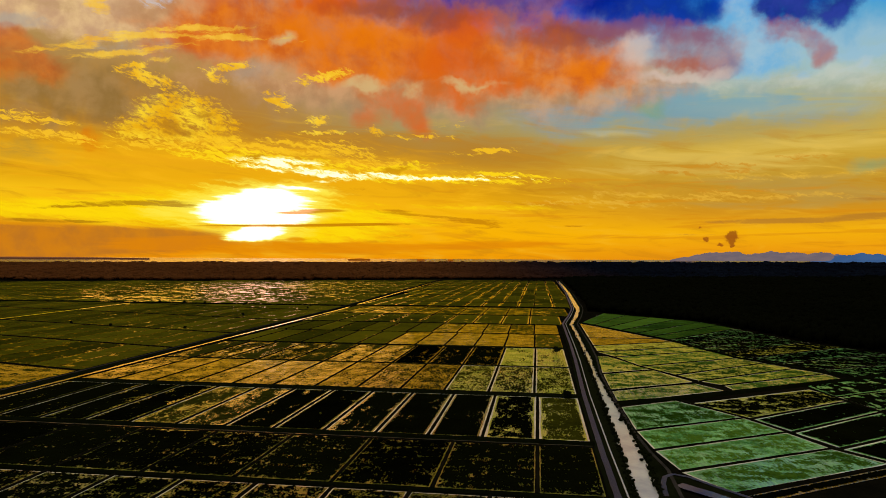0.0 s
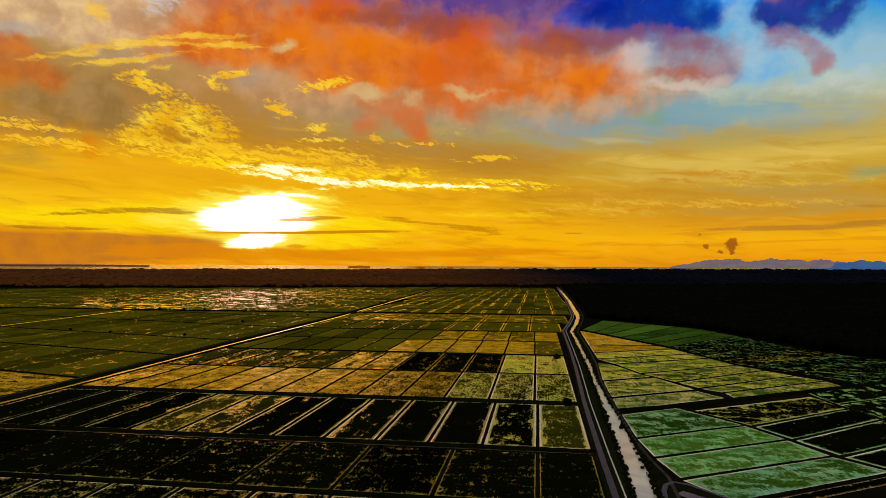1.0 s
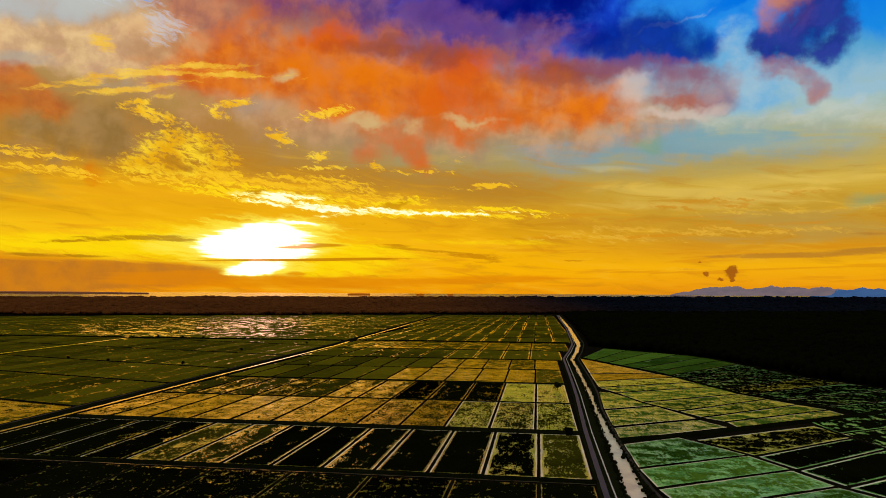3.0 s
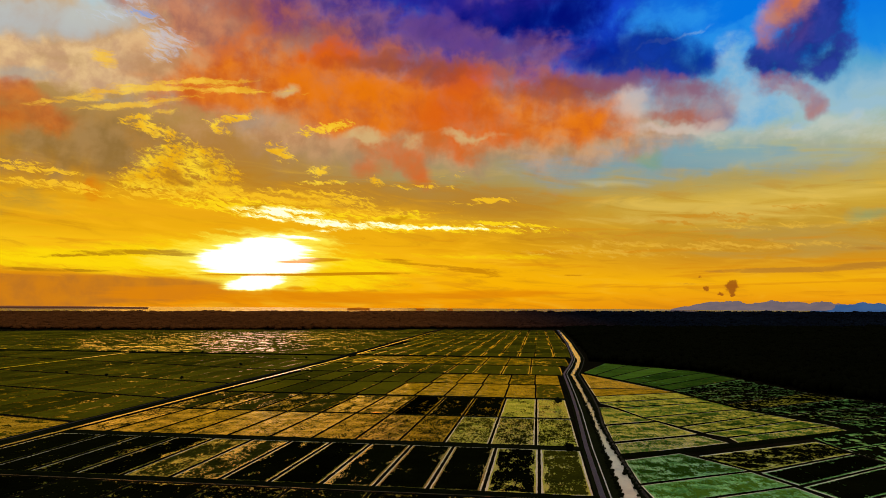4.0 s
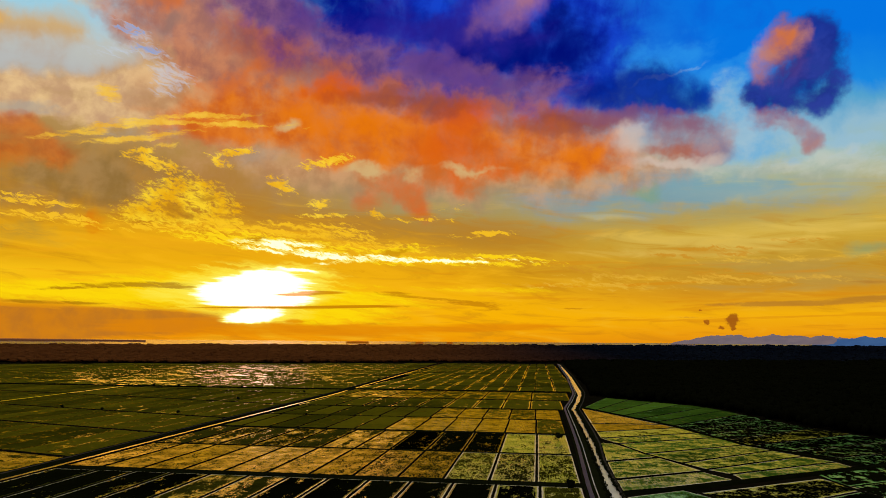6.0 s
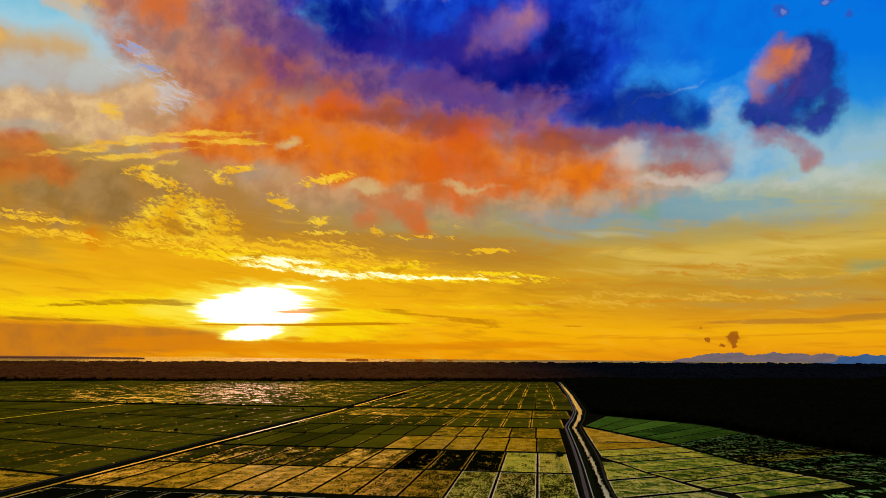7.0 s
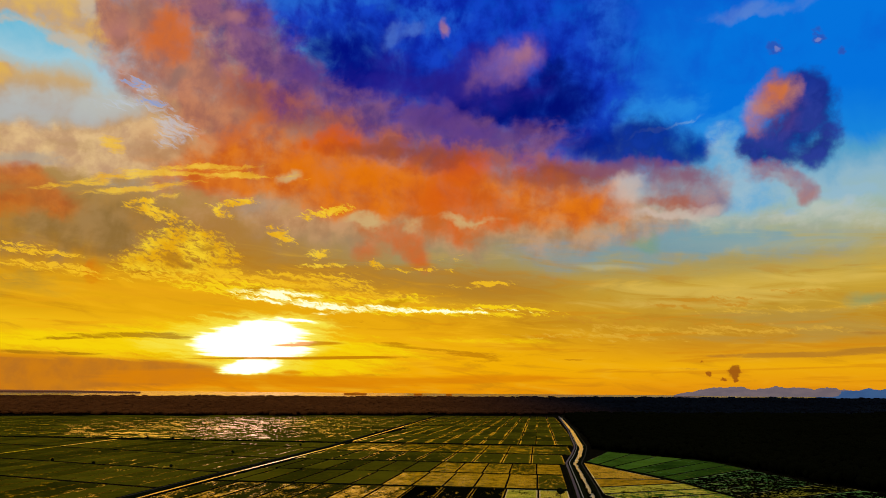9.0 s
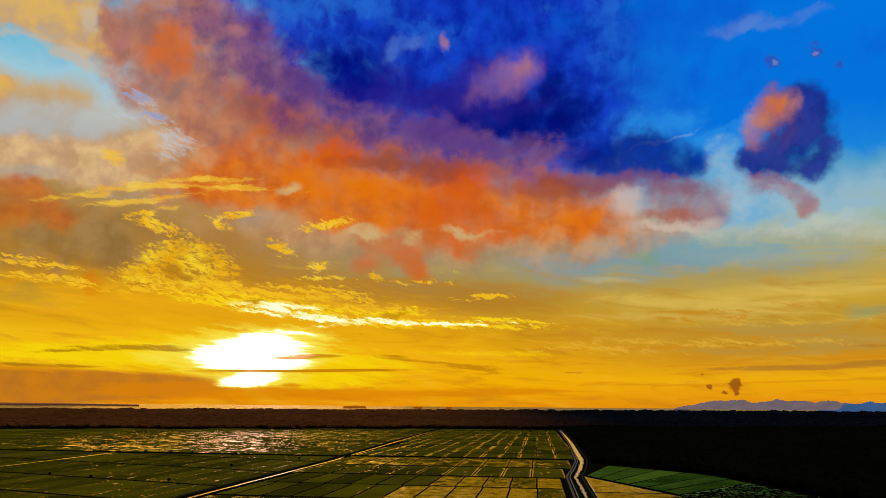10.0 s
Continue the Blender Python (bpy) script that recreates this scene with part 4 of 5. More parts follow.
    tall = np.clip((n - cut) / 0.10 + 0.3, 0.05, 1.0)
    z = WATER_Z + 0.02 + tall * (0.10 + 0.30 * rng.random(A.shape))
    X, Y = xy(u, v)
    idx = np.arange((na + 1) * (nb + 1)).reshape(nb + 1, na + 1)
    f = np.stack([idx[:-1, :-1], idx[:-1, 1:], idx[1:, 1:], idx[1:, :-1]], -1)[keep]
    used, inv = np.unique(f, return_inverse=True)
    verts = np.c_[X.ravel(), Y.ravel(), z.ravel()][used] - mid
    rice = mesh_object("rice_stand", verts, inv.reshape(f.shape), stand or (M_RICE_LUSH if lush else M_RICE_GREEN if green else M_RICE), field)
    tagged(rice, kind="stuff")
    return field


def bund(points, half=1.0, high=0.38, label="low earth bund between flooded paddies", seed=0):
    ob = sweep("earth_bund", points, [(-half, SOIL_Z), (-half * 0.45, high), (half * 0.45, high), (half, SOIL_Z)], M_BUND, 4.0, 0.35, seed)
    return tagged(ob, label, "bund", "bunds between paddies")


def bank(points, half, high=0.8, label="", seed=0, name="grassy_bank", step=4.0, ragged=0.8):
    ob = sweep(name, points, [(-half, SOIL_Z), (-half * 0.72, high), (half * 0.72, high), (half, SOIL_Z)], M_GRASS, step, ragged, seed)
    return tagged(ob, label or "dark grassy bank across the paddies", "bank")


WEST, EAST = -306.0, 24.0


def block(v0, v1, first, pitch, covers, west=WEST, margin=1.3, gap=0.8, special=None, **more):
    """One row of the main block, from the canal road towards the west; covers: one value a plot, the last repeats."""
    edges = [EAST + (0 if v1 < 900 else (v1 - 900) * 0.09 if v1 < 1160 else 48)] + list(np.arange(first, west + pitch * 0.4, -pitch)) + [west]
    for i, (r, l) in enumerate(zip(edges, edges[1:])):
        cover = covers[min(i, len(covers) - 1)]
        paddy([(l + gap, v0 + 1.0), (r - gap, v0 + 1.0), (r - gap, v1 - 1.0), (l + gap, v1 - 1.0)], cover, margin, **{**more, **(special or {}).get(i, {})})
        if l != west:
            bund([(l, v0), (l, v1)], seed=PLOTS)


G, MUD = M_WATER_GREEN, M_WATER_MUD
YOUNG, LUSH = {"water": M_WATER_GREEN, "green": True}, {"water": M_WATER_GREEN}
HALF = {"stand": M_RICE_MID}
YOUNG["rim"] = LUSH["rim"] = 0.9
block(150, 227, -16, 28, [0.74, 0.66, 0.70, 0.70, 0.72, 0.74], margin=0.9, water=MUD, stipple=0.3, scale=5, streak=0.45, rim=0.4)
block(231, 292, 0, 37, [0.94, 0.90, 0.89, 0.89, 0.87, 0.90, 0.93, 0.97], margin=0.5, stipple=0.3, scale=5, streak=0.35, water=MUD)
block(300, 396, 0, 25, [0.80, 0.82, 0.97, 0.95, 0.88, 0.985, 0.94, 0.62, 0.58, 0.92, 0.93, 0.97, 0.95], margin=1.7, stipple=0.25, water=MUD, streak=2.5, rim=0.7,
      special={0: {**LUSH, **HALF}, 1: LUSH, 7: HALF, 8: HALF})
block(404, 507, -2, 27.8, [0.50, 0.46, 0.44, 0.40, 0.32, 0.22, 0.16, 0.12, 0.10, 0.14, 0.10, 0.22], margin=0.7, stipple=0.5, scale=5, streak=3.0, stand=M_RICE_MID,
      special={0: LUSH, 1: LUSH, 2: LUSH})
block(509, 616, -2, 27.8, [0.10, 0.10, 0.90, 0.90, 0.93, 0.28, 0.24, 0.80, 0.55, 0.72, 0.50, 0.78, 0.6], margin=0.9, stipple=0.3, streak=3.0, stand=M_RICE_MID,
      special={0: YOUNG, 1: YOUNG, 2: {"stand": M_RICE}, 3: {"stand": M_RICE}, 4: {"stand": M_RICE}})
block(620, 732, -3, 28.4, [0.7, 0.0, 0.0, 0.03, 0.03, 0.05, 0.97, 0.97, 0.975, 0.97], margin=0.6, green=True, stipple=0.3)
block(734, 841, -4, 28.8, [0.05, 0.5, 0.35, 0.1, 0.3, 0.97, 0.975, 0.975], margin=0.6, green=True, stipple=0.3)
block(845, 981, -11, 36, [0.94, 0.95, 0.95, 0.93], west=-312, margin=1.5, green=True, scale=12, streak=0.3, water=M_WATER_CLEAR)
block(983, 1144, -11, 36, [0.7, 0.45, 0.55, 0.5, 0.6, 0.5, 0.4, 0.35, 0.45, 0.7], west=-318, margin=1.4, green=True, scale=14, streak=0.5)
random.seed(4)
for v0 in np.arange(1154, 2780, 135):
    w = -322 - (v0 - 1150) * 0.05
    for r in [64, 28] + list(np.arange(-4, w + 20, -32)):
        l = max(r - (36 if r > 0 else 32), w)
        g1, g2 = (random.uniform(0.4, 1.8) for _ in range(2))
        paddy([(l + g1, v0 + 1), (r - g2, v0 + 1), (r - g2, v0 + 134), (l + g1, v0 + 134)], random.uniform(0.93, 0.98), random.choice((0.6, 1.0, 2.4, 3.4)), scale=18, green=True, water=M_WATER_CLEAR)

# west of the road the plots are turned a little
def west_v(v0, u):
    return v0 - 0.26 * (u + 318)


for v0, v1, cover, n in ((330, 430, 0.2, 5), (434, 556, 0.91, 12), (560, 678, 0.95, 22), (682, 840, 0.955, 24), (844, 1010, 0.96, 24)):
    for i in range(n):
        r = -328 - 28 * i
        l = r - 27
        paddy([(l, west_v(v0, l)), (r, west_v(v0, r)), (r, west_v(v1, r)), (l, west_v(v1, l))], cover, (0.35, 0.9, 0.5, 1.2)[i * 7 % 4], scale=14, streak=0.3, green=True)
    bund([(-324, west_v(v1 + 2, -324)), (-326 - 28 * n, west_v(v1 + 2, -326 - 28 * n))], 2.0, 0.6, "grassy dyke between blocks of paddies", seed=int(v0))
for i in range(14):
    r = -336 - 62 * i
    l = r - 60
    if west_v(1014, l) < 1120:
        paddy([(l, west_v(1014, l)), (r, west_v(1014, r)), (r, 1126), (l, 1126)], 0.96, 0.5, scale=20, streak=0.3, green=True, water=M_WATER_CLEAR)
for v0 in np.arange(1142, 2700, 150):
    for i in range(26):
        r = -342 - (v0 - 1150) * 0.05 - 64 * i
        l = r - 61
        if v0 + 150 < far_edge(l) + 40:
            glint = math.exp(-((l + 820 + (v0 - 1200) * 0.1) / 330) ** 2)
            paddy([(l, v0), (r, v0), (r, v0 + 146), (l, v0 + 146)], 0.955 - 0.27 * glint, 0.5, scale=30, streak=0.35, green=True, water=M_WATER_CLEAR)

# east of the canal: strips that fan out from it
CROSS = [((44, 383), (117, 430)), ((44, 421), (105, 458)), ((45, 484), (87, 508)), ((46, 575), (61, 574))]
for (a, b), (d, c) in zip(CROSS, CROSS[1:]):
    paddy([(a[0] + 1, a[1] + 5), (b[0] - 2, b[1] + 4), (c[0] - 2, c[1] - 1), (d[0] + 1.5, d[1] - 1)], 0.36, 1.2, lush=True, stipple=0.3, scale=9, streak=0.5, water=G, rim=0.8)
FAN = [((121, 432), (209, 488)), ((119, 452), (206, 512)), ((108, 466), (192, 533)), ((97, 488), (179, 558)), ((78, 524), (165, 583)),
       ((64, 572), (156, 626)), ((52, 602), (147, 655)), ((52, 645), (136, 690)), ((52, 710), (124, 716)), ((53, 878), (56, 874))]
for i, ((a, b), (d, c)) in enumerate(zip(FAN, FAN[1:])):
    paddy([(a[0] + 1, a[1] + 1), (b[0] - 1, b[1] + 1), (c[0] - 1, c[1] - 1), (d[0] + 1, d[1] - 1)], (0.45, 0.45, 0.40, 0.45, 0.40, 0.35, 0.15, 0.08, 0.05)[i], 1.2, lush=i < 6, green=i > 5, stipple=0.3, scale=9, streak=0.5, water=G if i < 7 else None, rim=0.8)
for a, b in CROSS[1:3] + FAN[1:-1]:
    bund([a, b], 0.8, seed=int(a[1]))
bund([(119, 432), (108, 460), (97, 485), (78, 522), (63, 572), (46, 600)], 0.9, 0.5, seed=3)
EDGE = [(54, 884), (128, 716), (165, 583), (194, 540), (217, 499)]
OUTER = [(100, 1050), (215, 930), (262, 720), (300, 640), (350, 560)]
edge_line, outer_line = resample(EDGE, 34), resample(OUTER, 34)
m = min(len(edge_line), len(outer_line))
for i, (p, q) in enumerate(zip(np.linspace(0, len(edge_line) - 1, 14)[:-1], np.linspace(0, len(edge_line) - 1, 14)[1:])):
    def at(line, s):
        s = s / (len(edge_line) - 1) * (len(line) - 1)
        j = min(int(s), len(line) - 2)
        return line[j] + (line[j + 1] - line[j]) * (s - j)
    a, b, c, d = at(edge_line, q), at(outer_line, q), at(outer_line, p), at(edge_line, p)
    paddy([a + (3, 2), b + (0, 1.5), c + (0, -1.5), d + (3, -1.5)], 0.95 if i < 6 else 0.76, 0.8, lush=i < 6, water=G if i % 4 == 1 else M_WATER_JADE, stipple=0.3, scale=14, streak=0.3, rim=0.5, label="flooded paddy field of lush green rice")
    bund([d + (2, 0), c], 0.8, seed=i)

# east of the canal, nearer than the cross road
NEAR_W = [((45, 378), (80, 399)), ((46, 324), (106, 360)), ((49, 292), (117, 333)), ((54, 264), (126, 307)), ((67, 241), (140, 286))]
NEAR_E = [((84, 396), (171, 452)), ((108, 358), (182, 416)), ((119, 333), (186, 388)), ((129, 307), (190, 352)), ((142, 286), (205, 326))]
for i, ((a, b), (d, c)) in enumerate(zip(NEAR_W, NEAR_W[1:])):
    paddy([(d[0] + 0.5, d[1] + 1), (c[0] - 1, c[1] + 1), (b[0] - 1, b[1] - 1), (a[0] + 0.5, a[1] - 1 if i else a[1] - 3)], (0.5, 0.42, 0.36, 0.42)[i], 1.6, lush=True, stipple=0.25, scale=9, streak=0.45, water=M_WATER_JADE, rim=0.8,
          label="flooded paddy field of bright green seedlings")
for i, ((a, b), (d, c)) in enumerate(zip(NEAR_E, NEAR_E[1:])):
    paddy([(d[0] + 1, d[1] + 1), (c[0] - 1, c[1] + 1), (b[0] - 1, b[1] - (5 if not i else 1)), (a[0] + 1, a[1] - (5 if not i else 1))], (0.72, 0.97, 0.97, 0.96)[i], 2.1, water=G if not i else M_WATER_JADE, rim=1.0, streak=0.4, stipple=0.25)
for (a, b) in NEAR_W[1:] + NEAR_E[1:]:
    bund([a, b], 0.9, seed=int(b[1]))
bund([(82, 398), (107, 358), (118, 332), (127, 306), (141, 286), (160, 250)], 1.0, 0.5, seed=5)
bund([(172, 450), (177, 413), (183, 386), (191, 350), (205, 326)], 1.0, 0.5, seed=6)
for i in range(4):
    v0 = 462 - 38 * i
    paddy([(176 + 4 * i, v0 - 36), (262 + 4 * i, v0 + 20), (258 + 4 * i, v0 + 56), (174 + 4 * i, v0)], 0.72 if i < 2 else 0.95, 1.4, water=M_WATER_JADE if i < 2 else MUD)
for i in range(3):
    paddy([(70 + 14 * i, 232 - 30 * i), (142 + 16 * i, 278 - 30 * i), (140 + 14 * i, 284 - 28 * i), (68 + 12 * i, 238 - 28 * i)], 0.97, 1.0)


# ---- roads, dykes, canal ----
def track_on(points, half, z, mat, name, label, category, seed=0):
    ob = sweep(name, points, [(-half, z - 0.05), (-half * 0.5, z), (half * 0.5, z), (half, z - 0.05)], mat, 5.0, 0.25, seed)
    return tagged(ob, label, category, kind="structure")


def water_strip(points, half, name, label, mat=None, z=WATER_Z, ragged=0.5, seed=0):
    ob = sweep(name, points, [(-half, z), (half, z)], mat or M_DITCH, 3.0, ragged, seed)
    return tagged(ob, label, "water", kind="structure")


# cross dykes of the main block
for v, half, high, words in ((229, 1.4, 0.5, "dark grassy dyke between rows of paddies"), (400, 3.6, 0.9, "broad dark grassy dyke between rows of paddies"),
                             (508, 1.0, 0.4, "low earth bund between rows of paddies"), (618, 2.2, 0.7, "dark grassy dyke between rows of paddies"),
                             (733, 1.2, 0.4, "low earth bund between rows of paddies"), (843, 2.0, 0.7, "dark grassy dyke between rows of paddies"),
                             (982, 1.8, 0.6, "dark grassy dyke between rows of paddies")):
    bank([(-304, v), (26 if v < 900 else 36, v)], half, high, words, int(v))
bank([(-306, 298), (26, 297)], 2.6, 0.7, "dark grassy dyke beside a narrow ditch", 2)
water_strip([(-304, 293.6), (24, 293.6)], 0.55, "ditch", "narrow water ditch along a grassy dyke", z=0.02)
bank([(-2300, 1134), (-330, 1134), (-318, 1149), (52, 1149)], 6.0, 1.6, "tall dark hedge bank across the far paddies", 8, ragged=1.6)
for v in np.arange(1287, 2780, 270):
    bund([(-330, v), (66, v)], 2.0, 0.5, "low dyke across the far paddies", int(v))

# the west road with its ditch
WEST_ROAD = [(-311, 150), (-311, 408), (-316, 641), (-321, 1043), (-403, 2800)]
bank([(u - 8.5, v) for u, v in WEST_ROAD], 6.0, 1.0, "dark grassy road bank beside a long ditch", 12, "road_bank")
track_on([(u - 9.5, v) for u, v in WEST_ROAD], 1.2, 1.12, M_TRACK, "road", "unpaved farm road on a low bank", "road")
water_strip([(u + 0.4, v) for u, v in WEST_ROAD], 1.9, "ditch", "bright straight water ditch beside the farm road", z=0.05)
water_strip([(-700, 600), (-707, 783), (-739, 1111), (-769, 1294), (-829, 2067), (-891, 2579)], 2.4, "ditch", "long straight ditch through the far paddies", z=0.5)
bank([(-704, 600), (-711, 783), (-743, 1111), (-773, 1294), (-833, 2067), (-895, 2579)], 2.6, 0.5, "low bank beside a far ditch", 21)

# the canal: asphalt road, kerb line, west bank, silty water, east bank with a track
CANAL = [(150, 33.5, 42), (232, 33.5, 41.5), (260, 34.3, 42.5), (287, 35, 43), (320, 35.8, 43.2), (350, 36.0, 43.2), (410, 37.4, 42.6), (470, 38.2, 42.0), (541, 39.4, 43.6),
         (650, 40.3, 44.6), (760, 40.2, 45), (853, 39.5, 45), (905, 44, 50.5), (960, 50, 57), (1099, 61, 69), (1150, 63, 71), (1680, 74, 81), (2800, 82, 88)]
FIELD_EAST = [(150, 58), (232, 50), (262, 51), (289, 48), (320, 46.2), (350, 46.0), (383, 45.5), (480, 46), (560, 50), (640, 51.5), (853, 51.5), (905, 57), (960, 63),
              (1099, 75), (1150, 78), (1680, 88), (2800, 96)]


def ribbon(name, left, right, heights, mat, step=3.0, ragged=(0.0, 0.0), seed=0, bumpy=0.0):
    """A strip between two lines given as (v, u); heights: (share of the width, z)."""
    v = np.arange(150, 2800, step) if step >= 3 else np.r_[np.arange(150, 700, step), np.arange(700, 2800, step * 3)]
    rng = np.random.default_rng(seed)
    l = np.interp(v, *zip(*left)) + ragged[0] * (fbm(v / 5.0, v * 0, seed, 4) - 0.45) * 2
    r = np.interp(v, *zip(*right)) + ragged[1] * (fbm(v / 5.0, v * 0 + 9, seed + 3, 4) - 0.45) * 2
    rows = []
    for f, z in heights:
        x, y = xy(l + (r - l) * f, v)
        rows.append(np.c_[x, y, z + (bumpy * (rng.random(len(v)) - 0.5) if 0 < f < 1 else np.zeros(len(v)))])
    n = len(v)
    i = (np.arange(len(heights) - 1)[:, None] * n + np.arange(n - 1)[None, :]).ravel()
    return mesh_object(name, np.concatenate(rows), np.c_[i, i + n, i + n + 1, i + 1], mat)


def line(rows, i, d=0.0):
    return [(row[0], row[i] + d) for row in rows]


canal = ribbon("canal", line(CANAL, 1, -2), line(CANAL, 2, 2), [(0, 0.1), (1, 0.1)], M_CANAL)
tagged(canal, "pale silty water of a long irrigation canal", "canal", kind="structure")
ROAD = [(150, 27.0), (287, 26.6), (400, 27.2), (541, 30.0), (650, 31.0), (853, 31.6), (905, 36.5), (960, 42.5), (1099, 54.5), (1150, 57), (1680, 69), (2800, 77)]
west_bank = ribbon("canal_bank", line(ROAD, 1, -2.6), line(CANAL, 1), [(0, SOIL_Z), (0.08, 0.9), (0.55, 1.0), (0.85, 0.75), (1, 0.0)], M_GRASS, 1.5, (0.3, 0.9), 31, 0.25)
tagged(west_bank, "dark grassy canal bank with a ragged edge", "bank")
east_bank = ribbon("canal_bank", line(CANAL, 2), line(FIELD_EAST, 1), [(0, 0.0), (0.15, 0.75), (0.4, 0.95), (0.85, 0.9), (1, SOIL_Z)], M_GRASS, 1.5, (0.9, 0.3), 32, 0.25)
tagged(east_bank, "dark grassy canal bank with an earth track", "bank")
canal_road = ribbon("canal_road", line(ROAD, 1, -1.2), line(ROAD, 1, 1.2), [(0, 1.16), (0.5, 1.26), (1, 1.16)], M_ASPHALT, 3.0, (0.15, 0.15), 33)
tagged(canal_road, "narrow worn asphalt road along the canal", "road", kind="structure")
channel = ribbon("concrete_channel", line(ROAD, 1, 3.2), line(ROAD, 1, 3.75), [(0, 1.05), (0.05, 1.35), (0.95, 1.35), (1, 1.05)], M_CONCRETE)
tagged(channel, "thin pale concrete channel beside the canal road", "channel", kind="structure")
track = ribbon("track", line(FIELD_EAST, 1, -2.6), line(FIELD_EAST, 1, -1.2), [(0, 1.05), (0.5, 1.12), (1, 1.05)], M_TRACK, 3.0, (0.2, 0.2), 34)
tagged(track, "narrow earth track on the canal bank", "track", kind="structure")
bank([(44, 384), (81, 403), (161, 455), (209, 487), (247, 514), (300, 550)], 3.4, 0.9, "broad dark grassy dyke east of the canal", 33)
bank([(u + 1, v) for u, v in EDGE], 2.2, 0.7, "dark grassy dyke between green paddies", 34)

# a side channel that leaves the canal near its wide end, with a looping track
side_water = sweep("side_channel", [(50, 247), (56, 241), (64, 234), (74, 222), (84, 205)], [(-2.6, 0.5), (2.6, 0.5)], M_DITCH, 2.0, 0.4, 3)
tagged(side_water, "blue-grey water of a side channel off the canal", "channel", kind="structure")
loop = sweep("track", [(43, 232), (44.5, 246), (46.5, 253), (50, 256.5), (55, 254), (62, 245), (72, 233), (84, 218)], [(-0.9, 1.18), (0, 1.3), (0.9, 1.18)], M_ASPHALT, 1.5, 0.2, 4)
tagged(loop, "worn asphalt track looping round a side channel", "track", kind="structure")
spit = sweep("grassy_bank", [(43, 225), (45, 245), (47, 253), (52, 254), (60, 246), (72, 232), (86, 215)], [(-3.4, -0.3), (-2.4, 0.9), (2.2, 1.0), (3.2, -0.3)], M_GRASS, 1.5, 0.6, 5)
tagged(spit, "dark grassy spit between the canal and a side channel", "bank")


# ---- forest ----
PHI = (1 + 5 ** 0.5) / 2
ICO_V = np.array([(s * a, t * b, 0) if w == 0 else (0, s * a, t * b) if w == 1 else (t * b, 0, s * a)
                  for w in range(3) for s in (-1, 1) for t in (-1, 1) for a, b in ((1, PHI),)]) / math.hypot(1, PHI)


def hull_faces(v):
    """Triangles of the icosahedron: all triples of near neighbours."""
    near = min(np.linalg.norm(v[0] - w) for w in v[1:]) * 1.05
    out = []
    for i in range(12):
        for j in range(i + 1, 12):
            for h in range(j + 1, 12):
                if max(np.linalg.norm(v[i] - v[j]), np.linalg.norm(v[j] - v[h]), np.linalg.norm(v[i] - v[h])) < near:
                    out.append((i, j, h) if np.dot(np.cross(v[j] - v[i], v[h] - v[i]), v[i]) > 0 else (i, h, j))
    return np.array(out)


ICO_F = hull_faces(ICO_V)


def crowns(name, x, y, z, r, tall, mat, seed, parent=None):
    """Many uneven leafy crowns as one mesh."""
    rng = np.random.default_rng(seed)
    n = len(x)
    v = ICO_V[None] * (0.7 + 0.6 * rng.random((n, 12, 1)))
    turn = rng.random(n) * 6.28
    c, s = np.cos(turn)[:, None], np.sin(turn)[:, None]
    vx = (v[..., 0] * c - v[..., 1] * s) * r[:, None] + x[:, None]
    vy = (v[..., 0] * s + v[..., 1] * c) * r[:, None] + y[:, None]
    vz = v[..., 2] * tall[:, None] + z[:, None]
    f = ICO_F[None] + (np.arange(n) * 12)[:, None, None]
    return mesh_object(name, np.stack([vx, vy, vz], -1).reshape(-1, 3), f.reshape(-1, 3), mat, parent)


def wood(az0, az1, r0, r1, grain, inside, seed):
    """Places for crowns, thinning with distance."""
    rng = np.random.default_rng(seed)
    xs, ys, ss = [], [], []
    r = r0
    while r < r1:
        s = max(8.0, r * grain)
        n = max(1, int((az1 - az0) * r / s))
        a = az0 + (np.arange(n) + rng.random(n)) / n * (az1 - az0)
        rr = r + (rng.random(n) - 0.5) * s
        xs.append(rr * np.sin(a))
        ys.append(rr * np.cos(a))
        ss.append(np.full(n, s))
        r += s * 0.9
    x, y, s = np.concatenate(xs), np.concatenate(ys), np.concatenate(ss)
    u, v = x * CU - y * SU, x * SU + y * CU
    ok = inside(u, v)
    return x[ok], y[ok], s[ok]


def east_edge(v):
    return np.interp(v, [450, 560, 640, 720, 930, 1045, 1085, 1150, 1680, 2890], [450, 356, 306, 268, 221, 120, 84, 88, 100, 112])


def make_wood(name, label, x, y, s, seed, mat):
    rng = np.random.default_rng(seed)
    n = len(x)
    tall = 3.5 + 3.5 * rng.random(n) + s * 0.06
    ob = crowns(name, x, y, rise(x, y) + tall * 0.9 + rng.random(n) * 4, s * (0.55 + 0.3 * rng.random(n)), tall, mat, seed)
    return tagged(ob, label, "forest", kind="stuff")


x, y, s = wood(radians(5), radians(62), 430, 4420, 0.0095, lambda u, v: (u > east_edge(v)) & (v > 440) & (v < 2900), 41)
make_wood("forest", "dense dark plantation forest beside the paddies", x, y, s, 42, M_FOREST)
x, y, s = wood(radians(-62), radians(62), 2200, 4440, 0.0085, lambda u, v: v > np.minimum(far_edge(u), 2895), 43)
make_wood("forest", "dark far forest belt before the sea", x, y, s, 44, M_HAZED_FOREST)


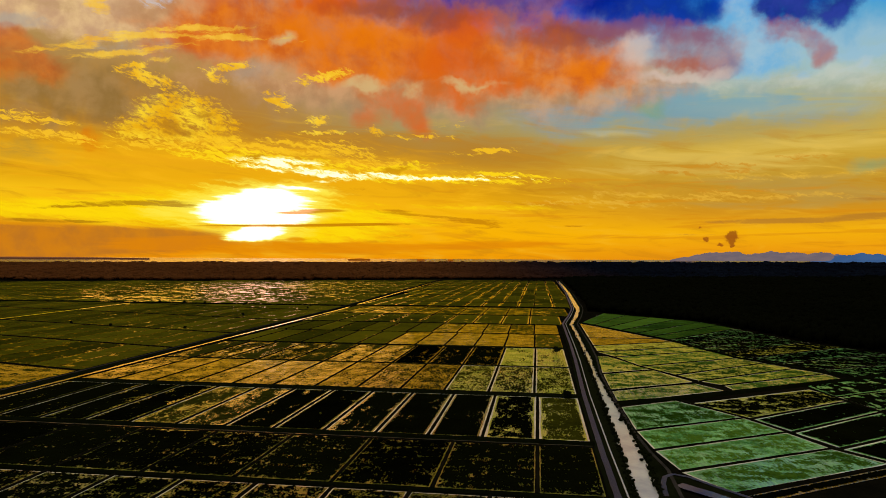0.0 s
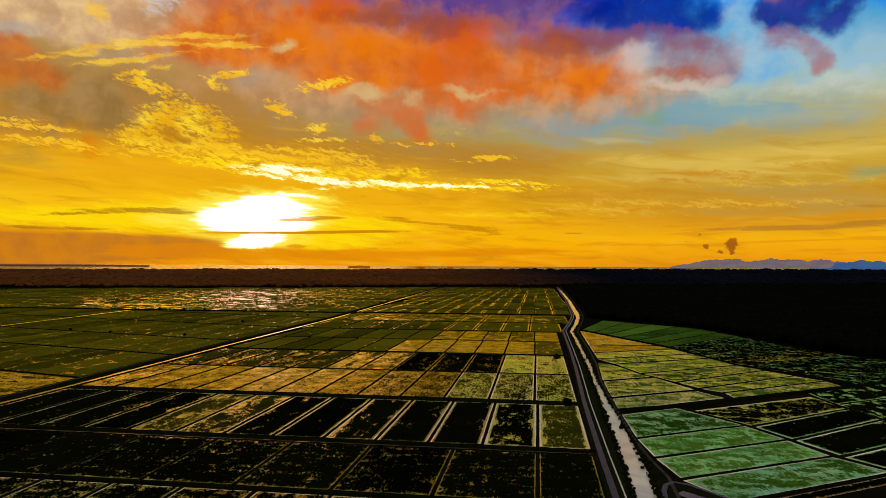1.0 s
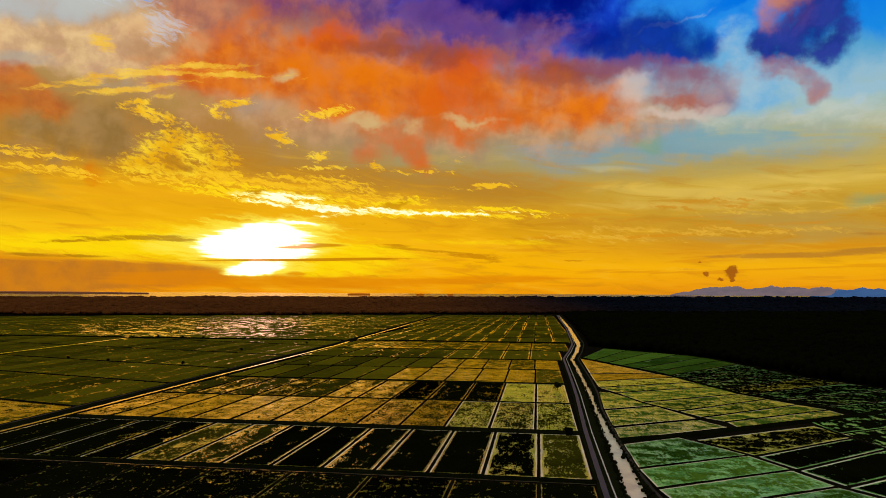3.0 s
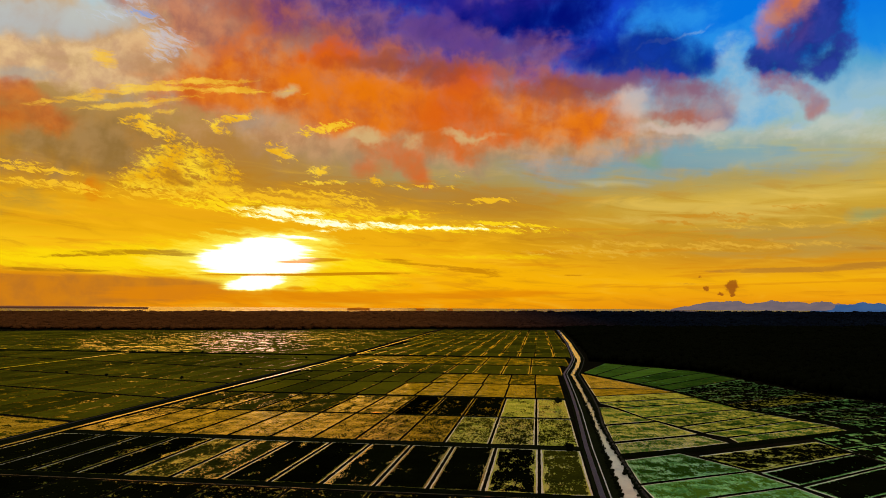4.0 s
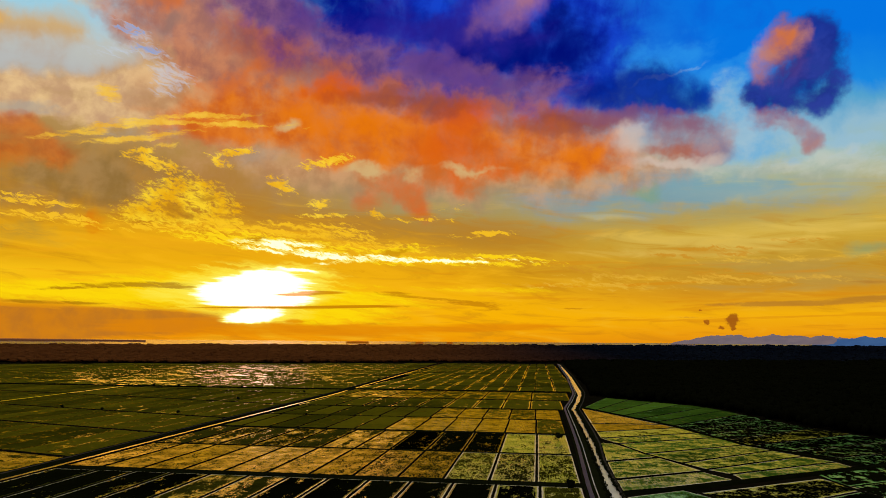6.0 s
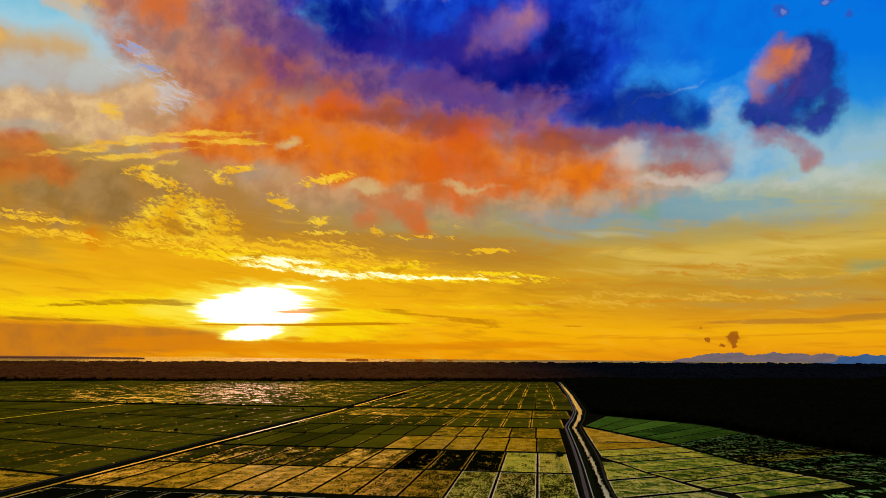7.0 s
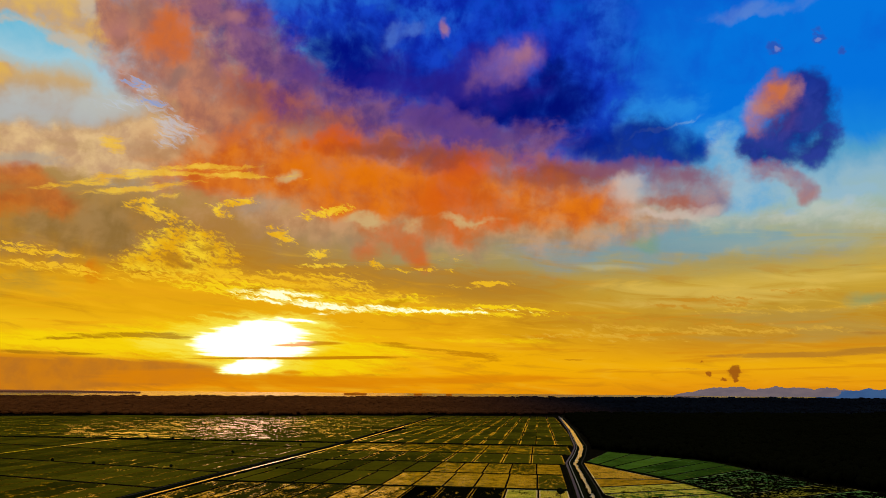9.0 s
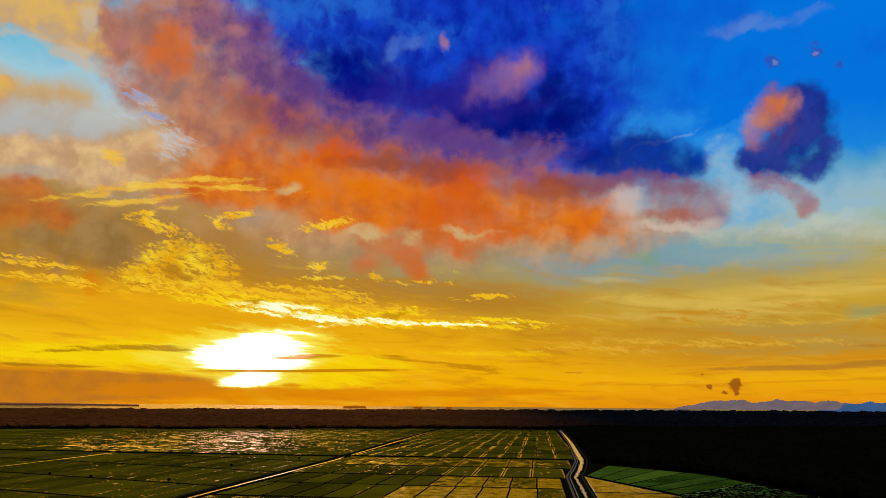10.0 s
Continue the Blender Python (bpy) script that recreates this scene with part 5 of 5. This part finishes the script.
# ---- far hills, islands and headland over the sea ----
def ridge(name, label, category, az0, az1, r, base, height, mat, seed, bumps=9.0, steps=90, taper=5.0):
    """A range of hills with a front slope and a back slope, highest where height says."""
    t = np.linspace(0, 1, steps)
    a = np.radians(az0 + (az1 - az0) * t)
    top = base + height * (0.55 + 0.45 * fbm(t * bumps, t * 0, seed, 5) / 0.6) * np.clip(np.minimum(t, 1 - t) * taper, 0, 1) ** (0.7 if taper > 3 else 1.2)
    rows = []
    for dr, f in ((-160, 0.0), (-80, 0.55), (0, 1.0), (25, 0.3)):
        rr = r + dr * (0.9 + 0.2 * fbm(t * bumps * 1.7, t * 0 + dr, seed, 3))
        rows.append(np.c_[rr * np.sin(a), rr * np.cos(a), base - 2 + (top - base + 2) * f])
    i = (np.arange(3)[:, None] * steps + np.arange(steps - 1)[None, :]).ravel()
    ob = mesh_object(name, np.concatenate(rows), np.c_[i, i + 1, i + steps + 1, i + steps], mat, smooth=True)
    return tagged(ob, label, category)


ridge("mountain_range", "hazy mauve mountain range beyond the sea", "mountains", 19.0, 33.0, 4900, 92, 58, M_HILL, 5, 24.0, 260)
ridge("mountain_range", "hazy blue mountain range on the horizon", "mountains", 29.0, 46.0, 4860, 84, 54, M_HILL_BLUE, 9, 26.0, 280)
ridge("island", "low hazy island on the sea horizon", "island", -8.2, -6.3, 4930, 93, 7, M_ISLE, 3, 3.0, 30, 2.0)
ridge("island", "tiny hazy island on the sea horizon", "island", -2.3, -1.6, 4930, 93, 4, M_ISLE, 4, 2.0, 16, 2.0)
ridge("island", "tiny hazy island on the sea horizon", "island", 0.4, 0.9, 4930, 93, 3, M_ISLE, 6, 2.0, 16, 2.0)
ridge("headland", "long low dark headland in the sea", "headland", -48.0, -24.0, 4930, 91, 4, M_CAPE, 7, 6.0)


# ---- single trees, shrubs ----
def part(name, bm_or_arrays, mat, parent, label=""):
    verts, faces = bm_or_arrays
    ob = mesh_object(name, verts, faces, mat, parent)
    return tagged(ob, label) if label else ob


def limb(a, b, r0, r1, sides=6):
    """A tapered round bar from a to b."""
    a, b = Vector(a), Vector(b)
    q = (b - a).to_track_quat("Z", "Y").to_matrix()
    verts = [tuple(c + q @ Vector((r * math.cos(6.2832 * i / sides), r * math.sin(6.2832 * i / sides), 0))) for c, r in ((a, r0), (b, r1)) for i in range(sides)]
    return np.array(verts), np.array([(i, (i + 1) % sides, sides + (i + 1) % sides, sides + i) for i in range(sides)])


def leaves(centres, radii, count, size, seed):
    """Leaf sprays: small folded quads strewn through uneven clumps."""
    rng = np.random.default_rng(seed)
    pick = rng.integers(0, len(centres), count)
    d = rng.normal(size=(count, 3))
    d /= np.linalg.norm(d, axis=1)[:, None]
    p = np.array(centres)[pick] + d * (np.array(radii)[pick] * rng.random(count) ** 0.4)[:, None]
    a = rng.normal(size=(count, 3))
    a /= np.linalg.norm(a, axis=1)[:, None]
    b = np.cross(a, rng.normal(size=(count, 3)))
    b /= np.linalg.norm(b, axis=1)[:, None]
    s = (size * (0.6 + 0.8 * rng.random(count)))[:, None]
    v = np.stack([p - a * s, p - b * s * 0.5, p + a * s, p + b * s * 0.5], 1).reshape(-1, 3)
    return v, np.arange(count * 4).reshape(-1, 4)


def tree(u, v, tall, wide, seed, label):
    rng = random.Random(seed)
    x, y = xy(u, v)
    root = new("tree")
    root.location = (x, y, 0.0)
    tagged(root, label, "tree")
    part("trunk", limb((0, 0, 0), (0.1 * wide, 0, tall * 0.55), tall * 0.035, tall * 0.02, 8), M_BARK, root)
    centres, radii = [], []
    for i in range(6):
        a = i * 1.05 + rng.random()
        end = (math.cos(a) * wide * rng.uniform(0.3, 0.75), math.sin(a) * wide * rng.uniform(0.3, 0.75), tall * rng.uniform(0.5, 0.85))
        part("limb", limb((0.05 * wide, 0, tall * rng.uniform(0.3, 0.5)), end, tall * 0.015, tall * 0.005, 5), M_BARK, root)
        centres.append(end)
        radii.append(wide * rng.uniform(0.35, 0.55))
    centres += [(0, 0, tall * 0.8), (0, 0, tall * 0.6)]
    radii += [wide * 0.5, wide * 0.6]
    part("crown", leaves(centres, radii, 2200, 0.42, seed), M_LEAF, root)
    return root


tree(16, 579, 6.5, 3.4, 1, "round dark tree on a paddy dyke")
tree(17, 384, 6.0, 2.9, 2, "round dark tree beside the canal road")
random.seed(9)
for u, v, h in ((-371, 1033, 7), (-400, 706, 6.5), (-502, 720, 6), (-571, 742, 6), (-415, 889, 7), (-640, 1128, 8), (-600, 1128, 8), (-520, 1128, 7), (-330, 1300, 8), (-340, 1410, 9),
                (-345, 1500, 9), (-720, 1100, 8), (-690, 1130, 8), (-150, 399, 2.5), (-300, 398, 3), (-235, 298, 2.2)):
    tree(u, v, h * 0.65, h * 0.3, int(v), "small dark tree among far paddies" if v > 500 else "low dark bush on a grassy dyke")


def shrubs(host, rows, seed):
    """Ragged low growth along a bank, as one part of it."""
    rng = np.random.default_rng(seed)
    u, v, r = (np.array(c) for c in zip(*rows))
    x, y = xy(u, v)
    ob = crowns("shrub_growth", x, y, 0.55 + 0.35 * rng.random(len(x)), r, 0.4 + 0.6 * rng.random(len(x)), M_GRASS, seed, host)
    tagged(ob, kind="stuff")


rng = np.random.default_rng(77)
def along(rows, i, d, v0, v1, n, spread):
    v = v0 + (v1 - v0) * rng.random(n) ** 1.5
    u = np.interp(v, [r[0] for r in rows], [r[i] for r in rows]) + d + spread * rng.normal(size=n)
    return list(zip(u, v, 0.3 + 0.9 * rng.random(n) ** 2))


shrubs(west_bank, along(CANAL, 1, -0.6, 200, 1140, 900, 0.7), 51)
shrubs(east_bank, along(CANAL, 2, 0.6, 200, 1140, 900, 0.7), 52)
